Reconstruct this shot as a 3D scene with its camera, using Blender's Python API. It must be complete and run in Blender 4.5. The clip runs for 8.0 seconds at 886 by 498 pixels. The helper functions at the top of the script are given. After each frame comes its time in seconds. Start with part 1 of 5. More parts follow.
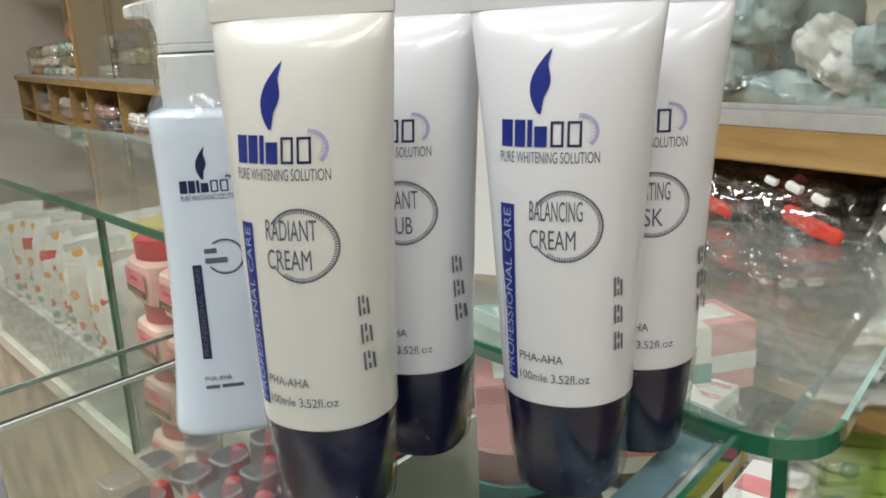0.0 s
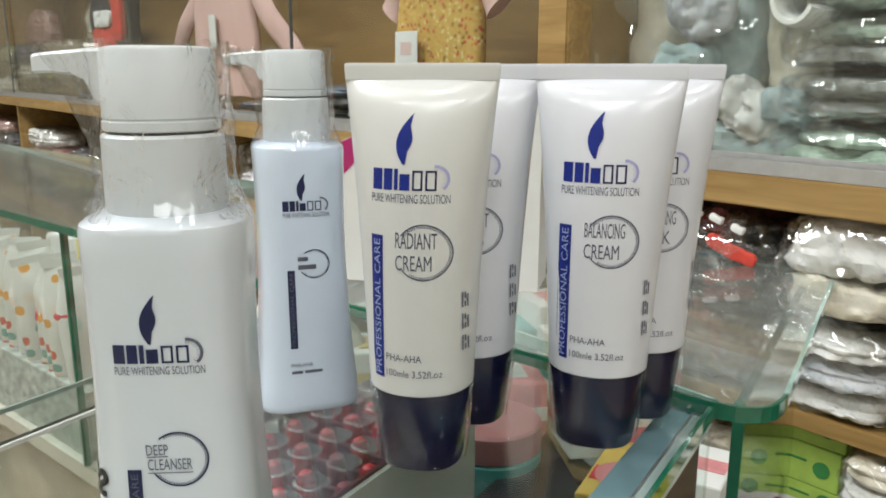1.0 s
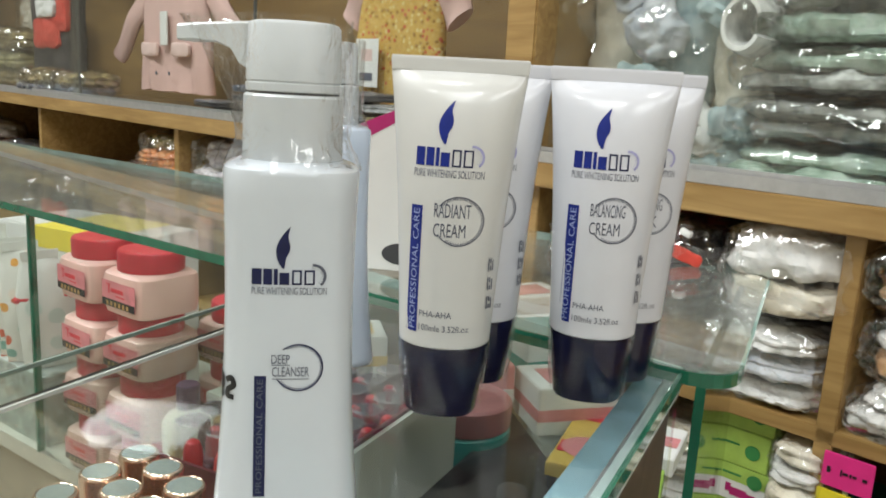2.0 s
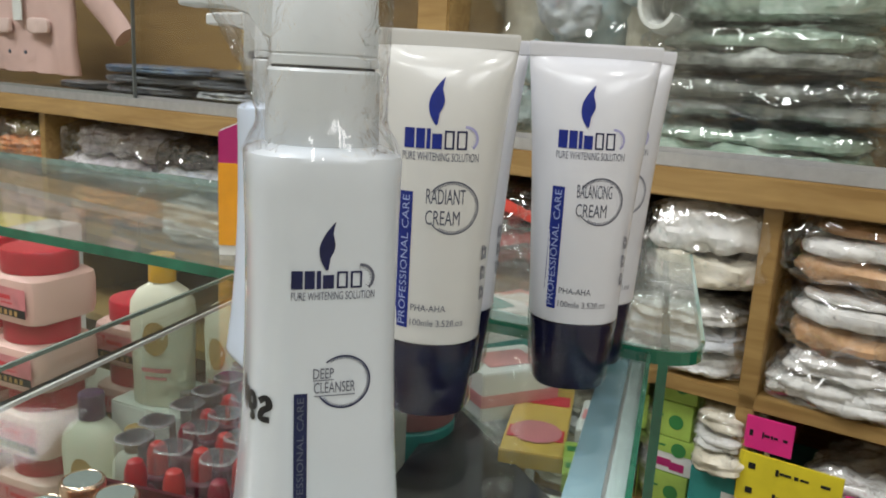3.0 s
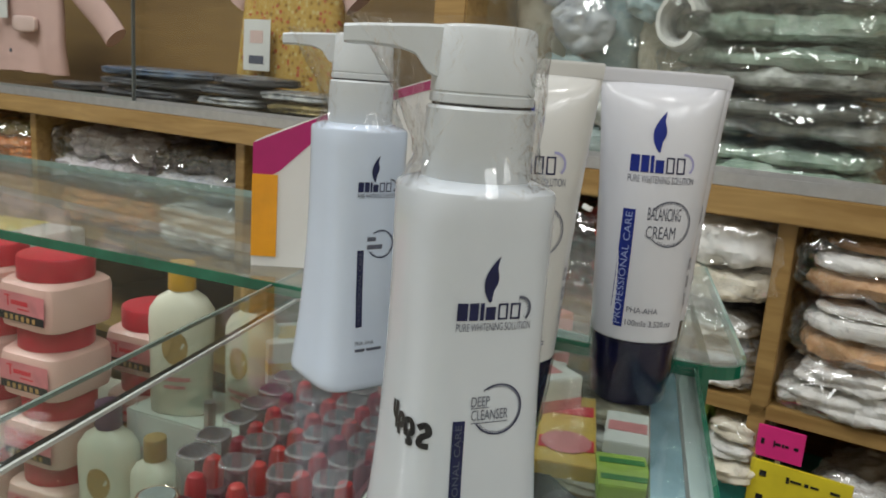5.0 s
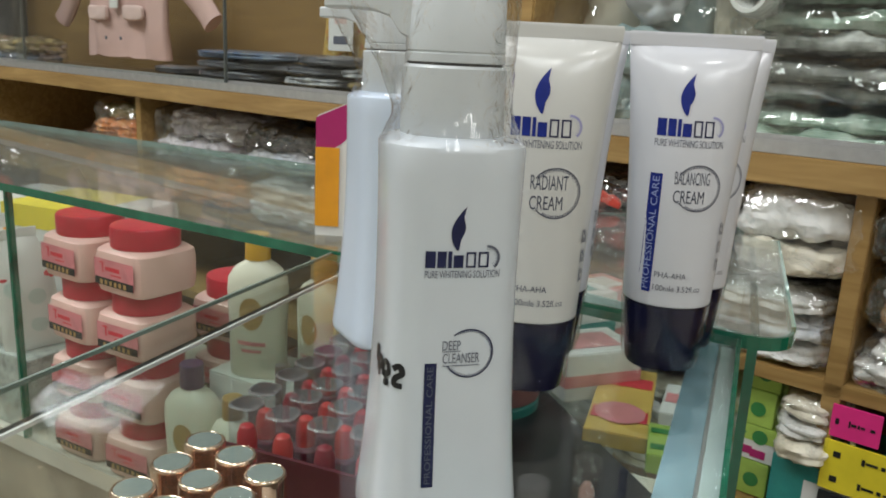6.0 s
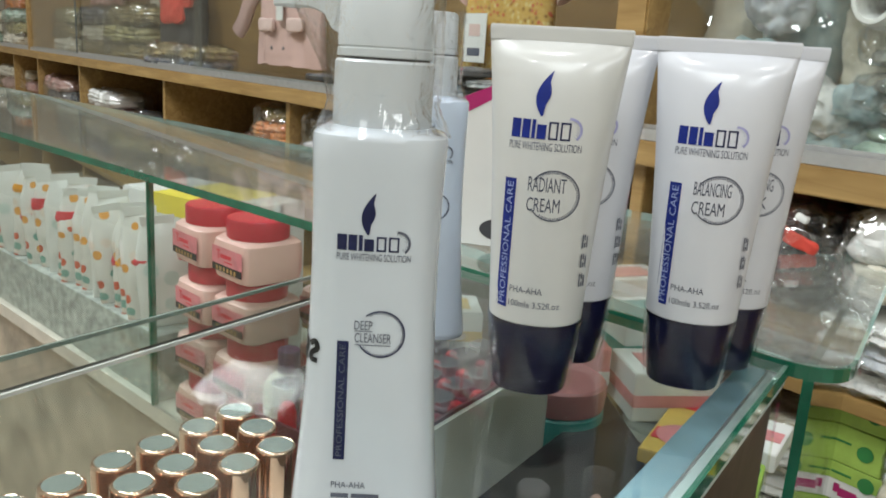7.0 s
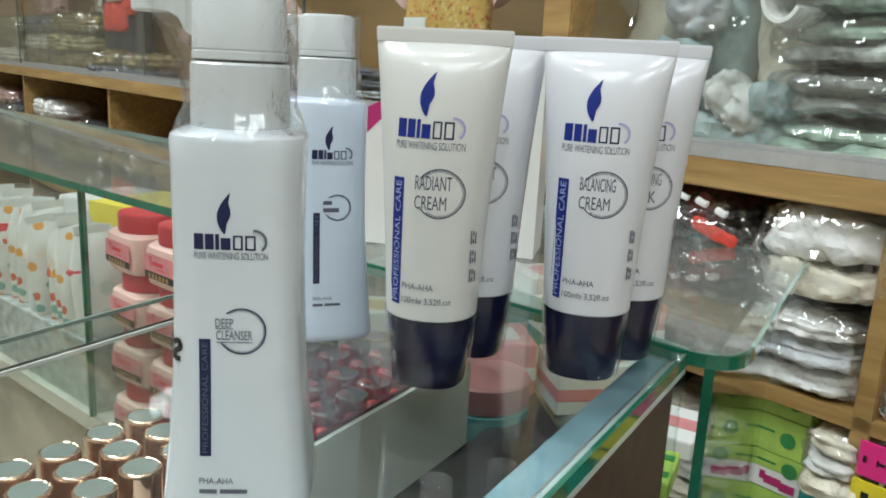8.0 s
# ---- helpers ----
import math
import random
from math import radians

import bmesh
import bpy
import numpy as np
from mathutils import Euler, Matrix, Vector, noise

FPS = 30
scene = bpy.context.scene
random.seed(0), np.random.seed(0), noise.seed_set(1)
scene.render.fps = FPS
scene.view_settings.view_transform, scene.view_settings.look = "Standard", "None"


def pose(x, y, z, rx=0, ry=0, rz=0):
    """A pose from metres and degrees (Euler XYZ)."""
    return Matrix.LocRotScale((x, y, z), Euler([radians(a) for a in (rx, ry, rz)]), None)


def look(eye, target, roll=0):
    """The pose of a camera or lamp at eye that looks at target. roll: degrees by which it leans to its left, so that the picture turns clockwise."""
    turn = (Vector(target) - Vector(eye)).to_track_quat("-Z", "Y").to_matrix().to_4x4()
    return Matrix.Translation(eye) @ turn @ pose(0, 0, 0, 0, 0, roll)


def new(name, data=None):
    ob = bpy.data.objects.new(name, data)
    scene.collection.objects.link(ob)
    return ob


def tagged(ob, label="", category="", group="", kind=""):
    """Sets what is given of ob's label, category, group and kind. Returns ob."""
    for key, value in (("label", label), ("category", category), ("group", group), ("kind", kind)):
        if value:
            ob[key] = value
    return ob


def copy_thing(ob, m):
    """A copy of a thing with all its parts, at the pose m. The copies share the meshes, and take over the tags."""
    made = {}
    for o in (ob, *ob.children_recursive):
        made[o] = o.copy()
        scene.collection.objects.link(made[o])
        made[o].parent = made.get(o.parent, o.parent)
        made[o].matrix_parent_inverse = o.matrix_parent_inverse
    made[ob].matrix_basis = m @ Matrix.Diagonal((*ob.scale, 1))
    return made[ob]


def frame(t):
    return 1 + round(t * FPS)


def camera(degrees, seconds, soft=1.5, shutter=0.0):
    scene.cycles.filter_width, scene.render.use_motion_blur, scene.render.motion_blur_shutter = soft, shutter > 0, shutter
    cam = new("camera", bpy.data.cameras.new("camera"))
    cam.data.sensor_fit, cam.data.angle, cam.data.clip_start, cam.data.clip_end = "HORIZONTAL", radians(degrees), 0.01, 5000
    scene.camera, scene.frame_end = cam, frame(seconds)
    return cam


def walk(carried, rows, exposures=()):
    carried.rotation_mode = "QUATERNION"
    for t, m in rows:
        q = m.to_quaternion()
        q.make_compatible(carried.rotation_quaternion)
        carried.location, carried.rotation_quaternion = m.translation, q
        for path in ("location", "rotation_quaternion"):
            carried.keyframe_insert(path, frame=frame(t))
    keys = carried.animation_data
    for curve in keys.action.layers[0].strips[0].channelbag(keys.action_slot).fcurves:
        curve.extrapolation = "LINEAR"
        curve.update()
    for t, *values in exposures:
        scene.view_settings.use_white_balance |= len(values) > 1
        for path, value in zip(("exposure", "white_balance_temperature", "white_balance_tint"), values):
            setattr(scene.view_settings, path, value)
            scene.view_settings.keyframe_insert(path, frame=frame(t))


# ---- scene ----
cam = camera(58.6, 8.0, soft=1.8)
PATH = [
    (0, (0.0755, 0.0526, 1.1473), (-0.0328, 1.5268, 0.7658), -2.7),
    (0.5, (0.0328, 0.0031, 1.1549), (0.0259, 1.4871, 0.8001), -0.7),
    (1, (0.0038, -0.0221, 1.161), (0.1152, 1.4619, 0.8237), 0.1),
    (1.2, (-0.009, -0.028, 1.158), (0.202, 1.912, 0.72), 0.2),
    (2.3, (-0.052, -0.07, 1.15), (0.304, 1.858, 0.756), 3.7),
    (2.5, (-0.0526, -0.0694, 1.1518), (0.219, 1.4009, 0.8474), 3.5),
    (3, (-0.0923, -0.0282, 1.1457), (0.412, 1.3742, 0.8184), 3.2),
    (3.5, (-0.1289, -0.0061, 1.145), (0.4219, 1.3765, 0.8054), 2.7),
    (4, (-0.1419, 0.0107, 1.1404), (0.4723, 1.3658, 0.8039), 3.0),
    (4.2, (-0.145, 0.011, 1.14), (0.673, 1.785, 0.709), 3.6),
    (5.3, (-0.139, -0.024, 1.155), (0.571, 1.797, 0.728), 4.1),
    (5.5, (-0.1335, -0.0259, 1.1526), (0.3868, 1.3688, 0.8161), 3.8),
    (6, (-0.1122, -0.0397, 1.1488), (0.2663, 1.3917, 0.7818), 2.9),
    (6.5, (-0.0801, -0.0481, 1.1457), (0.1282, 1.4154, 0.7658), 2.1),
    (6.8, (-0.052, -0.06, 1.147), (0.031, 1.877, 0.656), 2.8),
    (7, (-0.0412, -0.061, 1.1473), (0.0214, 1.4215, 0.7894), 3.7),
    (7.5, (-0.0206, -0.0633, 1.1488), (0.1137, 1.4161, 0.7993), 3.6),
    (8, (-0.0084, -0.0694, 1.148), (0.1198, 1.4116, 0.8016), 2.9),
]
walk(cam, [(t, look(eye, target, roll)) for t, eye, target, roll in PATH],
     exposures=((0, 0.03, 6600, 12), (1, 0.0, 6500, 11), (2.5, -0.06, 6500, 11), (3.5, -0.42, 6550, 15), (4.2, -0.44, 6600, 15), (5.5, -0.58, 6480, 11), (6, -0.42, 6450, 11), (6.5, -0.17, 6420, 11), (8, -0.08, 6150, 7)))

# ---- world, lamps ----
world = bpy.data.worlds.new("world")
scene.world = world
world.use_nodes = True
world.node_tree.nodes["Background"].inputs[0].default_value = (1.0, 0.97, 0.92, 1)
world.node_tree.nodes["Background"].inputs[1].default_value = 0.1

CEILING = 2.75
LAMPS = [(-0.9, -0.5), (-0.1, -0.9), (0.7, -1.3), (-1.3, 0.35), (-0.25, 0.15), (0.45, -0.35), (-1.1, 1.25), (1.2, -0.5)]
# Added square fill lights that brighten the cabinet shelves; no real fittings known.
FILL_PANELS = [(-1.6, 1.5, 24), (-2.7, 2.8, 22), (-0.95, 0.55, 26), (-0.45, -0.9, 9), (0.5, -1.5, 9), (1.35, -1.3, 8)]
for lx, ly, watts in FILL_PANELS:
    data = bpy.data.lights.new("fill_lamp", "AREA")
    data.shape, data.size, data.energy, data.color = "SQUARE", 0.6, watts, (0.94, 0.985, 0.985)
    new("fill_lamp", data).matrix_world = Matrix.Translation((lx, ly, CEILING - 0.03))
for lx, ly in LAMPS:
    data = bpy.data.lights.new("downlight", "AREA")
    data.shape, data.size, data.energy, data.color = "DISK", 0.16, 3.2, (0.97, 0.985, 0.96)
    new("downlight", data).matrix_world = Matrix.Translation((lx, ly, CEILING - 0.03))

# ---- directions of the plan ----
U, V = Vector((0.588, 0.809)), Vector((0.809, -0.588))        # along and across the near counter
TAU, NN = Vector((0.717, -0.697)), Vector((0.697, 0.717))     # along and across the rear counter
D, N = Vector((0.593, -0.805)), Vector((0.805, 0.593))        # along and into the wall cabinet


def uv(u, v):
    return tuple(U * u + V * v)


def tn(t, n):
    return tuple(TAU * t + NN * n)


def dn(d, n):
    return tuple(D * d + N * n)


YAW_U = math.degrees(math.atan2(U.y, U.x))
YAW_T = math.degrees(math.atan2(TAU.y, TAU.x))
YAW_D = math.degrees(math.atan2(D.y, D.x))


# ---- materials ----
def nodes_of(name):
    m = bpy.data.materials.new(name)
    m.use_nodes = True
    t = m.node_tree
    return m, t, t.nodes["Principled BSDF"]


def link(t, a, b):
    t.links.new(a, b)


def noise_tex(t, scale, detail=3, rough=0.5, coords="Object"):
    c = t.nodes.new("ShaderNodeTexCoord")
    n = t.nodes.new("ShaderNodeTexNoise")
    n.inputs["Scale"].default_value, n.inputs["Detail"].default_value, n.inputs["Roughness"].default_value = scale, detail, rough
    link(t, c.outputs[coords], n.inputs["Vector"])
    return n


def bump_into(t, b, height, strength, dist=0.001):
    bp = t.nodes.new("ShaderNodeBump")
    bp.inputs["Strength"].default_value, bp.inputs["Distance"].default_value = strength, dist
    link(t, height, bp.inputs["Height"])
    link(t, bp.outputs[0], b.inputs["Normal"])
    return bp


def ramp(t, fac, stops):
    r = t.nodes.new("ShaderNodeValToRGB")
    while len(r.color_ramp.elements) < len(stops):
        r.color_ramp.elements.new(0.5)
    for e, (p, c) in zip(r.color_ramp.elements, stops):
        e.position, e.color = p, (*c, 1)
    link(t, fac, r.inputs[0])
    return r


def plain(name, col, rough=0.4, vary=0.08, scale=60, bump=0.0, bscale=300, **k):
    """A surface with slight mottling at two scales."""
    m, t, b = nodes_of(name)
    n = noise_tex(t, scale, 5, 0.6)
    lo, hi = [max(0, c * (1 - vary)) for c in col], [min(1, c * (1 + vary)) for c in col]
    link(t, ramp(t, n.outputs[0], [(0.3, lo), (0.7, hi)]).outputs[0], b.inputs["Base Color"])
    b.inputs["Roughness"].default_value = rough
    if bump:
        bump_into(t, b, noise_tex(t, bscale, 3).outputs[0], bump)
    for key, val in k.items():
        b.inputs[key.replace("_", " ")].default_value = val
    return m


def wrapped(name, cols, scale=25, bscale=45, strength=0.9, rough=0.7, coat=1.0):
    """Cloth in a crinkled clear bag: mottled colours under a glossy wrinkled coat."""
    m, t, b = nodes_of(name)
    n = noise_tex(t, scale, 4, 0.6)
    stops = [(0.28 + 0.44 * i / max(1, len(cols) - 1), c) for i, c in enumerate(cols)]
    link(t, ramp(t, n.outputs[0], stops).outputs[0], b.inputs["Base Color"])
    b.inputs["Roughness"].default_value = rough
    b.inputs["Coat Weight"].default_value, b.inputs["Coat Roughness"].default_value = coat, 0.09
    w = noise_tex(t, bscale, 3, 0.55)
    w.inputs["Distortion"].default_value = 1.6
    bp = t.nodes.new("ShaderNodeBump")
    bp.inputs["Strength"].default_value, bp.inputs["Distance"].default_value = strength, 0.012
    link(t, w.outputs[0], bp.inputs["Height"])
    link(t, bp.outputs[0], b.inputs["Coat Normal"])
    bump_into(t, b, noise_tex(t, bscale * 1.5, 2).outputs[0], 0.35, 0.006)
    return m


def wood(name, dark, light, rough=0.45, grain=9.0):
    m, t, b = nodes_of(name)
    c = t.nodes.new("ShaderNodeTexCoord")
    mp = t.nodes.new("ShaderNodeMapping")
    mp.inputs["Scale"].default_value = (1.0, 9.0, 9.0)
    link(t, c.outputs["Object"], mp.inputs[0])
    n = t.nodes.new("ShaderNodeTexNoise")
    n.inputs["Scale"].default_value, n.inputs["Detail"].default_value, n.inputs["Distortion"].default_value = grain, 6, 0.8
    link(t, mp.outputs[0], n.inputs["Vector"])
    link(t, ramp(t, n.outputs[0], [(0.3, dark), (0.55, [(p + q) / 2 for p, q in zip(dark, light)]), (0.75, light)]).outputs[0], b.inputs["Base Color"])
    b.inputs["Roughness"].default_value = rough
    bump_into(t, b, n.outputs[0], 0.15)
    return m


def clear(name, tint, ior=1.5, rough=0.0, lift_haze=0.0):
    """Clear sheet: straight-through tint with mirror gloss by Fresnel, faintly smeared. A pale diffuse share can
    brighten it.
    """
    m = bpy.data.materials.new(name)
    m.use_nodes = True
    t = m.node_tree
    t.nodes.remove(t.nodes["Principled BSDF"])
    out = t.nodes["Material Output"]
    tr, gl, lw, mx = (t.nodes.new(k) for k in ("ShaderNodeBsdfTransparent", "ShaderNodeBsdfGlossy", "ShaderNodeLayerWeight", "ShaderNodeMixShader"))
    tr.inputs[0].default_value = (*tint, 1)
    n = noise_tex(t, 14, 4, 0.6)
    r = t.nodes.new("ShaderNodeMapRange")
    r.inputs["To Min"].default_value, r.inputs["To Max"].default_value = rough, rough + 0.05
    link(t, n.outputs[0], r.inputs[0])
    link(t, r.outputs[0], gl.inputs["Roughness"])
    f0 = ((ior - 1) / (ior + 1)) ** 2
    pw, ad = t.nodes.new("ShaderNodeMath"), t.nodes.new("ShaderNodeMath")
    pw.operation, pw.inputs[1].default_value = "POWER", 5.0
    ad.operation, ad.inputs[1].default_value, ad.inputs[2].default_value = "MULTIPLY_ADD", 1 - f0, f0
    lw.inputs[0].default_value = 0.5
    link(t, lw.outputs["Facing"], pw.inputs[0])
    link(t, pw.outputs[0], ad.inputs[0])
    link(t, ad.outputs[0], mx.inputs[0])
    # Patchy pale diffuse mix that brightens the sheet in place of reflected light.
    if lift_haze:
        df, dm, dr = (t.nodes.new(k) for k in ("ShaderNodeBsdfDiffuse", "ShaderNodeMixShader", "ShaderNodeMapRange"))
        df.inputs[0].default_value = (0.78, 0.80, 0.74, 1)
        dr.inputs["From Min"].default_value, dr.inputs["From Max"].default_value = 0.3, 0.7
        dr.inputs["To Min"].default_value, dr.inputs["To Max"].default_value = lift_haze * 0.5, lift_haze * 1.5
        link(t, noise_tex(t, 9, 6, 0.65).outputs[0], dr.inputs[0])
        link(t, dr.outputs[0], dm.inputs[0])
        link(t, tr.outputs[0], dm.inputs[1])
        link(t, df.outputs[0], dm.inputs[2])
        link(t, dm.outputs[0], mx.inputs[1])
    else:
        link(t, tr.outputs[0], mx.inputs[1])
    link(t, gl.outputs[0], mx.inputs[2])
    link(t, mx.outputs[0], out.inputs[0])
    return m


def film_material(name, tint, strength=1.0, ior=1.7, scale=190, depth=0.002):
    """Crinkled cling film: clear with wrinkled gloss."""
    m = clear(name, tint, ior, 0.04)
    t = m.node_tree
    w = noise_tex(t, scale, 3, 0.6)
    w.inputs["Distortion"].default_value = 2.5
    bp = t.nodes.new("ShaderNodeBump")
    bp.inputs["Strength"].default_value, bp.inputs["Distance"].default_value = strength, depth
    link(t, w.outputs[0], bp.inputs["Height"])
    for nd in t.nodes:
        if nd.bl_idname in ("ShaderNodeBsdfGlossy", "ShaderNodeLayerWeight"):
            link(t, bp.outputs[0], nd.inputs["Normal"])
    return m


def spots(name, base, marks, scale=60, size=0.35, rough=0.8):
    """Printed cloth: small coloured blots on a ground."""
    m, t, b = nodes_of(name)
    c = t.nodes.new("ShaderNodeTexCoord")
    v = t.nodes.new("ShaderNodeTexVoronoi")
    v.inputs["Scale"].default_value = scale
    link(t, c.outputs["Object"], v.inputs["Vector"])
    cut = t.nodes.new("ShaderNodeMath")
    cut.operation, cut.inputs[1].default_value = "LESS_THAN", size
    link(t, v.outputs["Distance"], cut.inputs[0])
    sep = t.nodes.new("ShaderNodeSeparateColor")
    link(t, v.outputs["Color"], sep.inputs[0])
    stops = [(i / len(marks), q) for i, q in enumerate(marks)]
    pick = ramp(t, sep.outputs[0], stops)
    pick.color_ramp.interpolation = "CONSTANT"
    mx = t.nodes.new("ShaderNodeMix")
    mx.data_type = "RGBA"
    link(t, cut.outputs[0], mx.inputs[0])
    mx.inputs[6].default_value = (*base, 1)
    link(t, pick.outputs[0], mx.inputs[7])
    link(t, mx.outputs[2], b.inputs["Base Color"])
    b.inputs["Roughness"].default_value = rough
    bump_into(t, b, noise_tex(t, 120, 3).outputs[0], 0.3)
    return m


TUBE_CREAM = plain("cream_plastic", (0.59, 0.595, 0.578), 0.3, 0.02, 30, 0.03, 90, Coat_Weight=0.5, Coat_Roughness=0.12)
TUBE_WHITE = plain("cool_white_plastic", (0.62, 0.635, 0.68), 0.3, 0.02, 30, 0.03, 90, Coat_Weight=0.5, Coat_Roughness=0.12)
BOTTLE_WHITE = plain("blueish_white_plastic", (0.60, 0.65, 0.70), 0.22, 0.02, 30, 0.02, 90, Coat_Weight=0.6, Coat_Roughness=0.06)
BOTTLE_BLUE = plain("pale_blue_plastic", (0.60, 0.69, 0.82), 0.25, 0.02, 30, 0.02, 90, Coat_Weight=0.5, Coat_Roughness=0.08)
PUMP_GREY = plain("grey_white_plastic", (0.60, 0.64, 0.66), 0.3, 0.03, 40, 0.02, 90)
GAP_DARK = plain("dark_gap", (0.05, 0.05, 0.055), 0.6)
CAP_NAVY = plain("navy_plastic", (0.007, 0.008, 0.030), 0.22, 0.15, 50, 0.05, 120, Coat_Weight=0.25, Coat_Roughness=0.1)
INK_BLUE = plain("blue_ink", (0.010, 0.022, 0.19), 0.4, 0.15, 200, Specular_IOR_Level=0.25)
INK_NAVY = plain("navy_ink", (0.006, 0.010, 0.06), 0.35, 0.15, 200)
INK_GREY = plain("grey_ink", (0.10, 0.11, 0.15), 0.45, 0.1, 200)
INK_PALE = plain("pale_blue_ink", (0.30, 0.36, 0.62), 0.45, 0.1, 200)
INK_LILAC = plain("lilac_ink", (0.33, 0.33, 0.55), 0.45, 0.1, 200)
INK_BLACK = plain("black_marker", (0.008, 0.008, 0.01), 0.3, 0.3, 300)
GLASS = clear("counter_glass", (0.955, 0.985, 0.972))
# The last value mixes in pale haze, so the top looks brighter.
GLASS_TOP = clear("counter_top_glass", (0.945, 0.98, 0.965), 1.52, 0.0, 0.09)
GLASS_DOOR = clear("door_glass", (0.95, 0.97, 0.96))
GLASS_EDGE = plain("green_glass_edge", (0.012, 0.13, 0.075), 0.08, 0.3, 25, Coat_Weight=0.6)
GLASS_EDGE_DARK = plain("dark_glass_seal", (0.012, 0.030, 0.026), 0.3, 0.3, 25)
GLASS_EDGE_PALE = plain("pale_glass_edge", (0.30, 0.46, 0.42), 0.1, 0.25, 25, Coat_Weight=0.6)
GLASS_EDGE_DULL = plain("dull_glass_edge", (0.20, 0.25, 0.22), 0.15, 0.25, 25)
FILM = film_material("shrink_film", (0.985, 0.985, 0.985), 1.0, 1.7, 120, 0.0032)
FILM_THIN = film_material("thin_film", (0.99, 0.99, 0.99), 0.7, 1.22, 60, 0.002)
CLEAR_PLASTIC = plain("clear_plastic", (0.45, 0.43, 0.44), 0.08, 0.05, 60, Alpha=0.13, Coat_Weight=1.0, Coat_Roughness=0.03)
CLEAR_TOP = plain("clear_plastic_top", (0.48, 0.47, 0.48), 0.1, 0.08, 90, Alpha=0.05, Coat_Weight=0.3, Coat_Roughness=0.05)
CLEAR_RIM = plain("clear_plastic_rim", (0.62, 0.60, 0.61), 0.08, 0.05, 60, Alpha=0.30, Coat_Weight=1.0)
WOOD_RAIL = wood("oak_laminate", (0.25, 0.145, 0.045), (0.42, 0.27, 0.10))
WOOD_BACK = wood("brown_laminate", (0.22, 0.13, 0.045), (0.36, 0.23, 0.085), 0.55, 5)
BOARD_DARK = wood("dark_board", (0.05, 0.035, 0.025), (0.085, 0.06, 0.045), 0.5, 6)
# Strong cloudiness in the beige stands in for blurred ceiling reflections.
PLINTH = plain("beige_laminate", (0.42, 0.36, 0.28), 0.4, 0.42, 13, 0.05, 200)
ALU = plain("aluminium", (0.62, 0.63, 0.64), 0.35, 0.08, 80, 0.05, 400, Metallic=0.8)
TRACK = plain("grey_track", (0.30, 0.30, 0.31), 0.45, 0.1, 80)
EDGE_DARK = plain("dark_pane_edge", (0.09, 0.10, 0.095), 0.3, 0.2, 60)
STRIP_BLUE = plain("bluegrey_strip", (0.23, 0.36, 0.42), 0.25, 0.25, 35, Coat_Weight=0.4)
STRIP_PALE = plain("pale_strip", (0.52, 0.62, 0.62), 0.3, 0.12, 35, Coat_Weight=0.4)
DECK = plain("beige_deck", (0.62, 0.58, 0.50), 0.35, 0.2, 12, 0.05, 200)
WALL_PAINT = plain("wall_paint", (0.62, 0.58, 0.5), 0.8, 0.06, 4, 0.1, 200)
CEIL_PAINT = plain("ceiling_paint", (0.78, 0.77, 0.74), 0.85, 0.04, 4)
# The heavy mottling paints cloudy reflections into the tile's beige.
FLOOR_TILE = plain("floor_tile", (0.54, 0.48, 0.40), 0.22, 0.45, 11)
GOLD = plain("rose_gold", (0.95, 0.68, 0.55), 0.07, 0.05, 60, Metallic=0.95)
MIRROR_TOP = plain("silver_disc", (0.36, 0.42, 0.40), 0.18, 0.1, 60, Metallic=0.4)
JAR_PINK = plain("pink_plastic", (0.76, 0.50, 0.44), 0.3, 0.04, 40)
JAR_RED = plain("red_plastic", (0.52, 0.025, 0.045), 0.35, 0.12, 60, 0.05, 200)
LABEL_PINK = plain("pink_label", (0.62, 0.22, 0.24), 0.35, 0.15, 60)
LABEL_RED = plain("red_print", (0.62, 0.04, 0.06), 0.4)
CREAM_PLASTIC = plain("lotion_plastic", (0.72, 0.70, 0.58), 0.32, 0.04, 40)
YELLOW_CAP = plain("yellow_plastic", (0.72, 0.40, 0.03), 0.35, 0.1, 50)
TAN_CAP = plain("tan_plastic", (0.42, 0.27, 0.10), 0.4, 0.1, 50)
PURPLE_CAP = plain("purple_plastic", (0.11, 0.05, 0.12), 0.35, 0.1, 50)
MAGENTA = plain("magenta_print", (0.42, 0.012, 0.14), 0.3, 0.08, 30, Coat_Weight=0.3)
ORANGE = plain("orange_print", (0.80, 0.34, 0.01), 0.35, 0.12, 30, Coat_Weight=0.3)
CARD_WHITE = plain("white_card", (0.74, 0.74, 0.72), 0.4, 0.03, 20, Coat_Weight=0.3)
CARD_GREY = plain("greenish_card", (0.66, 0.70, 0.64), 0.35, 0.06, 10)
MAROON = plain("maroon_card", (0.10, 0.02, 0.03), 0.4, 0.2, 40)
# Black of cards, print and seals, also of the sheet standing in for shade.
BLACK_CARD_SHADE = plain("black_card_shade", (0.015, 0.017, 0.018), 0.3, 0.2, 30)
LIPSTICK_DARK = plain("wine_plastic", (0.10, 0.012, 0.03), 0.2, 0.2, 60)
LIPSTICK_REDS = [plain("lipstick_red", c, 0.4, 0.12, 120) for c in ((0.50, 0.018, 0.03), (0.24, 0.012, 0.03), (0.55, 0.04, 0.035))]


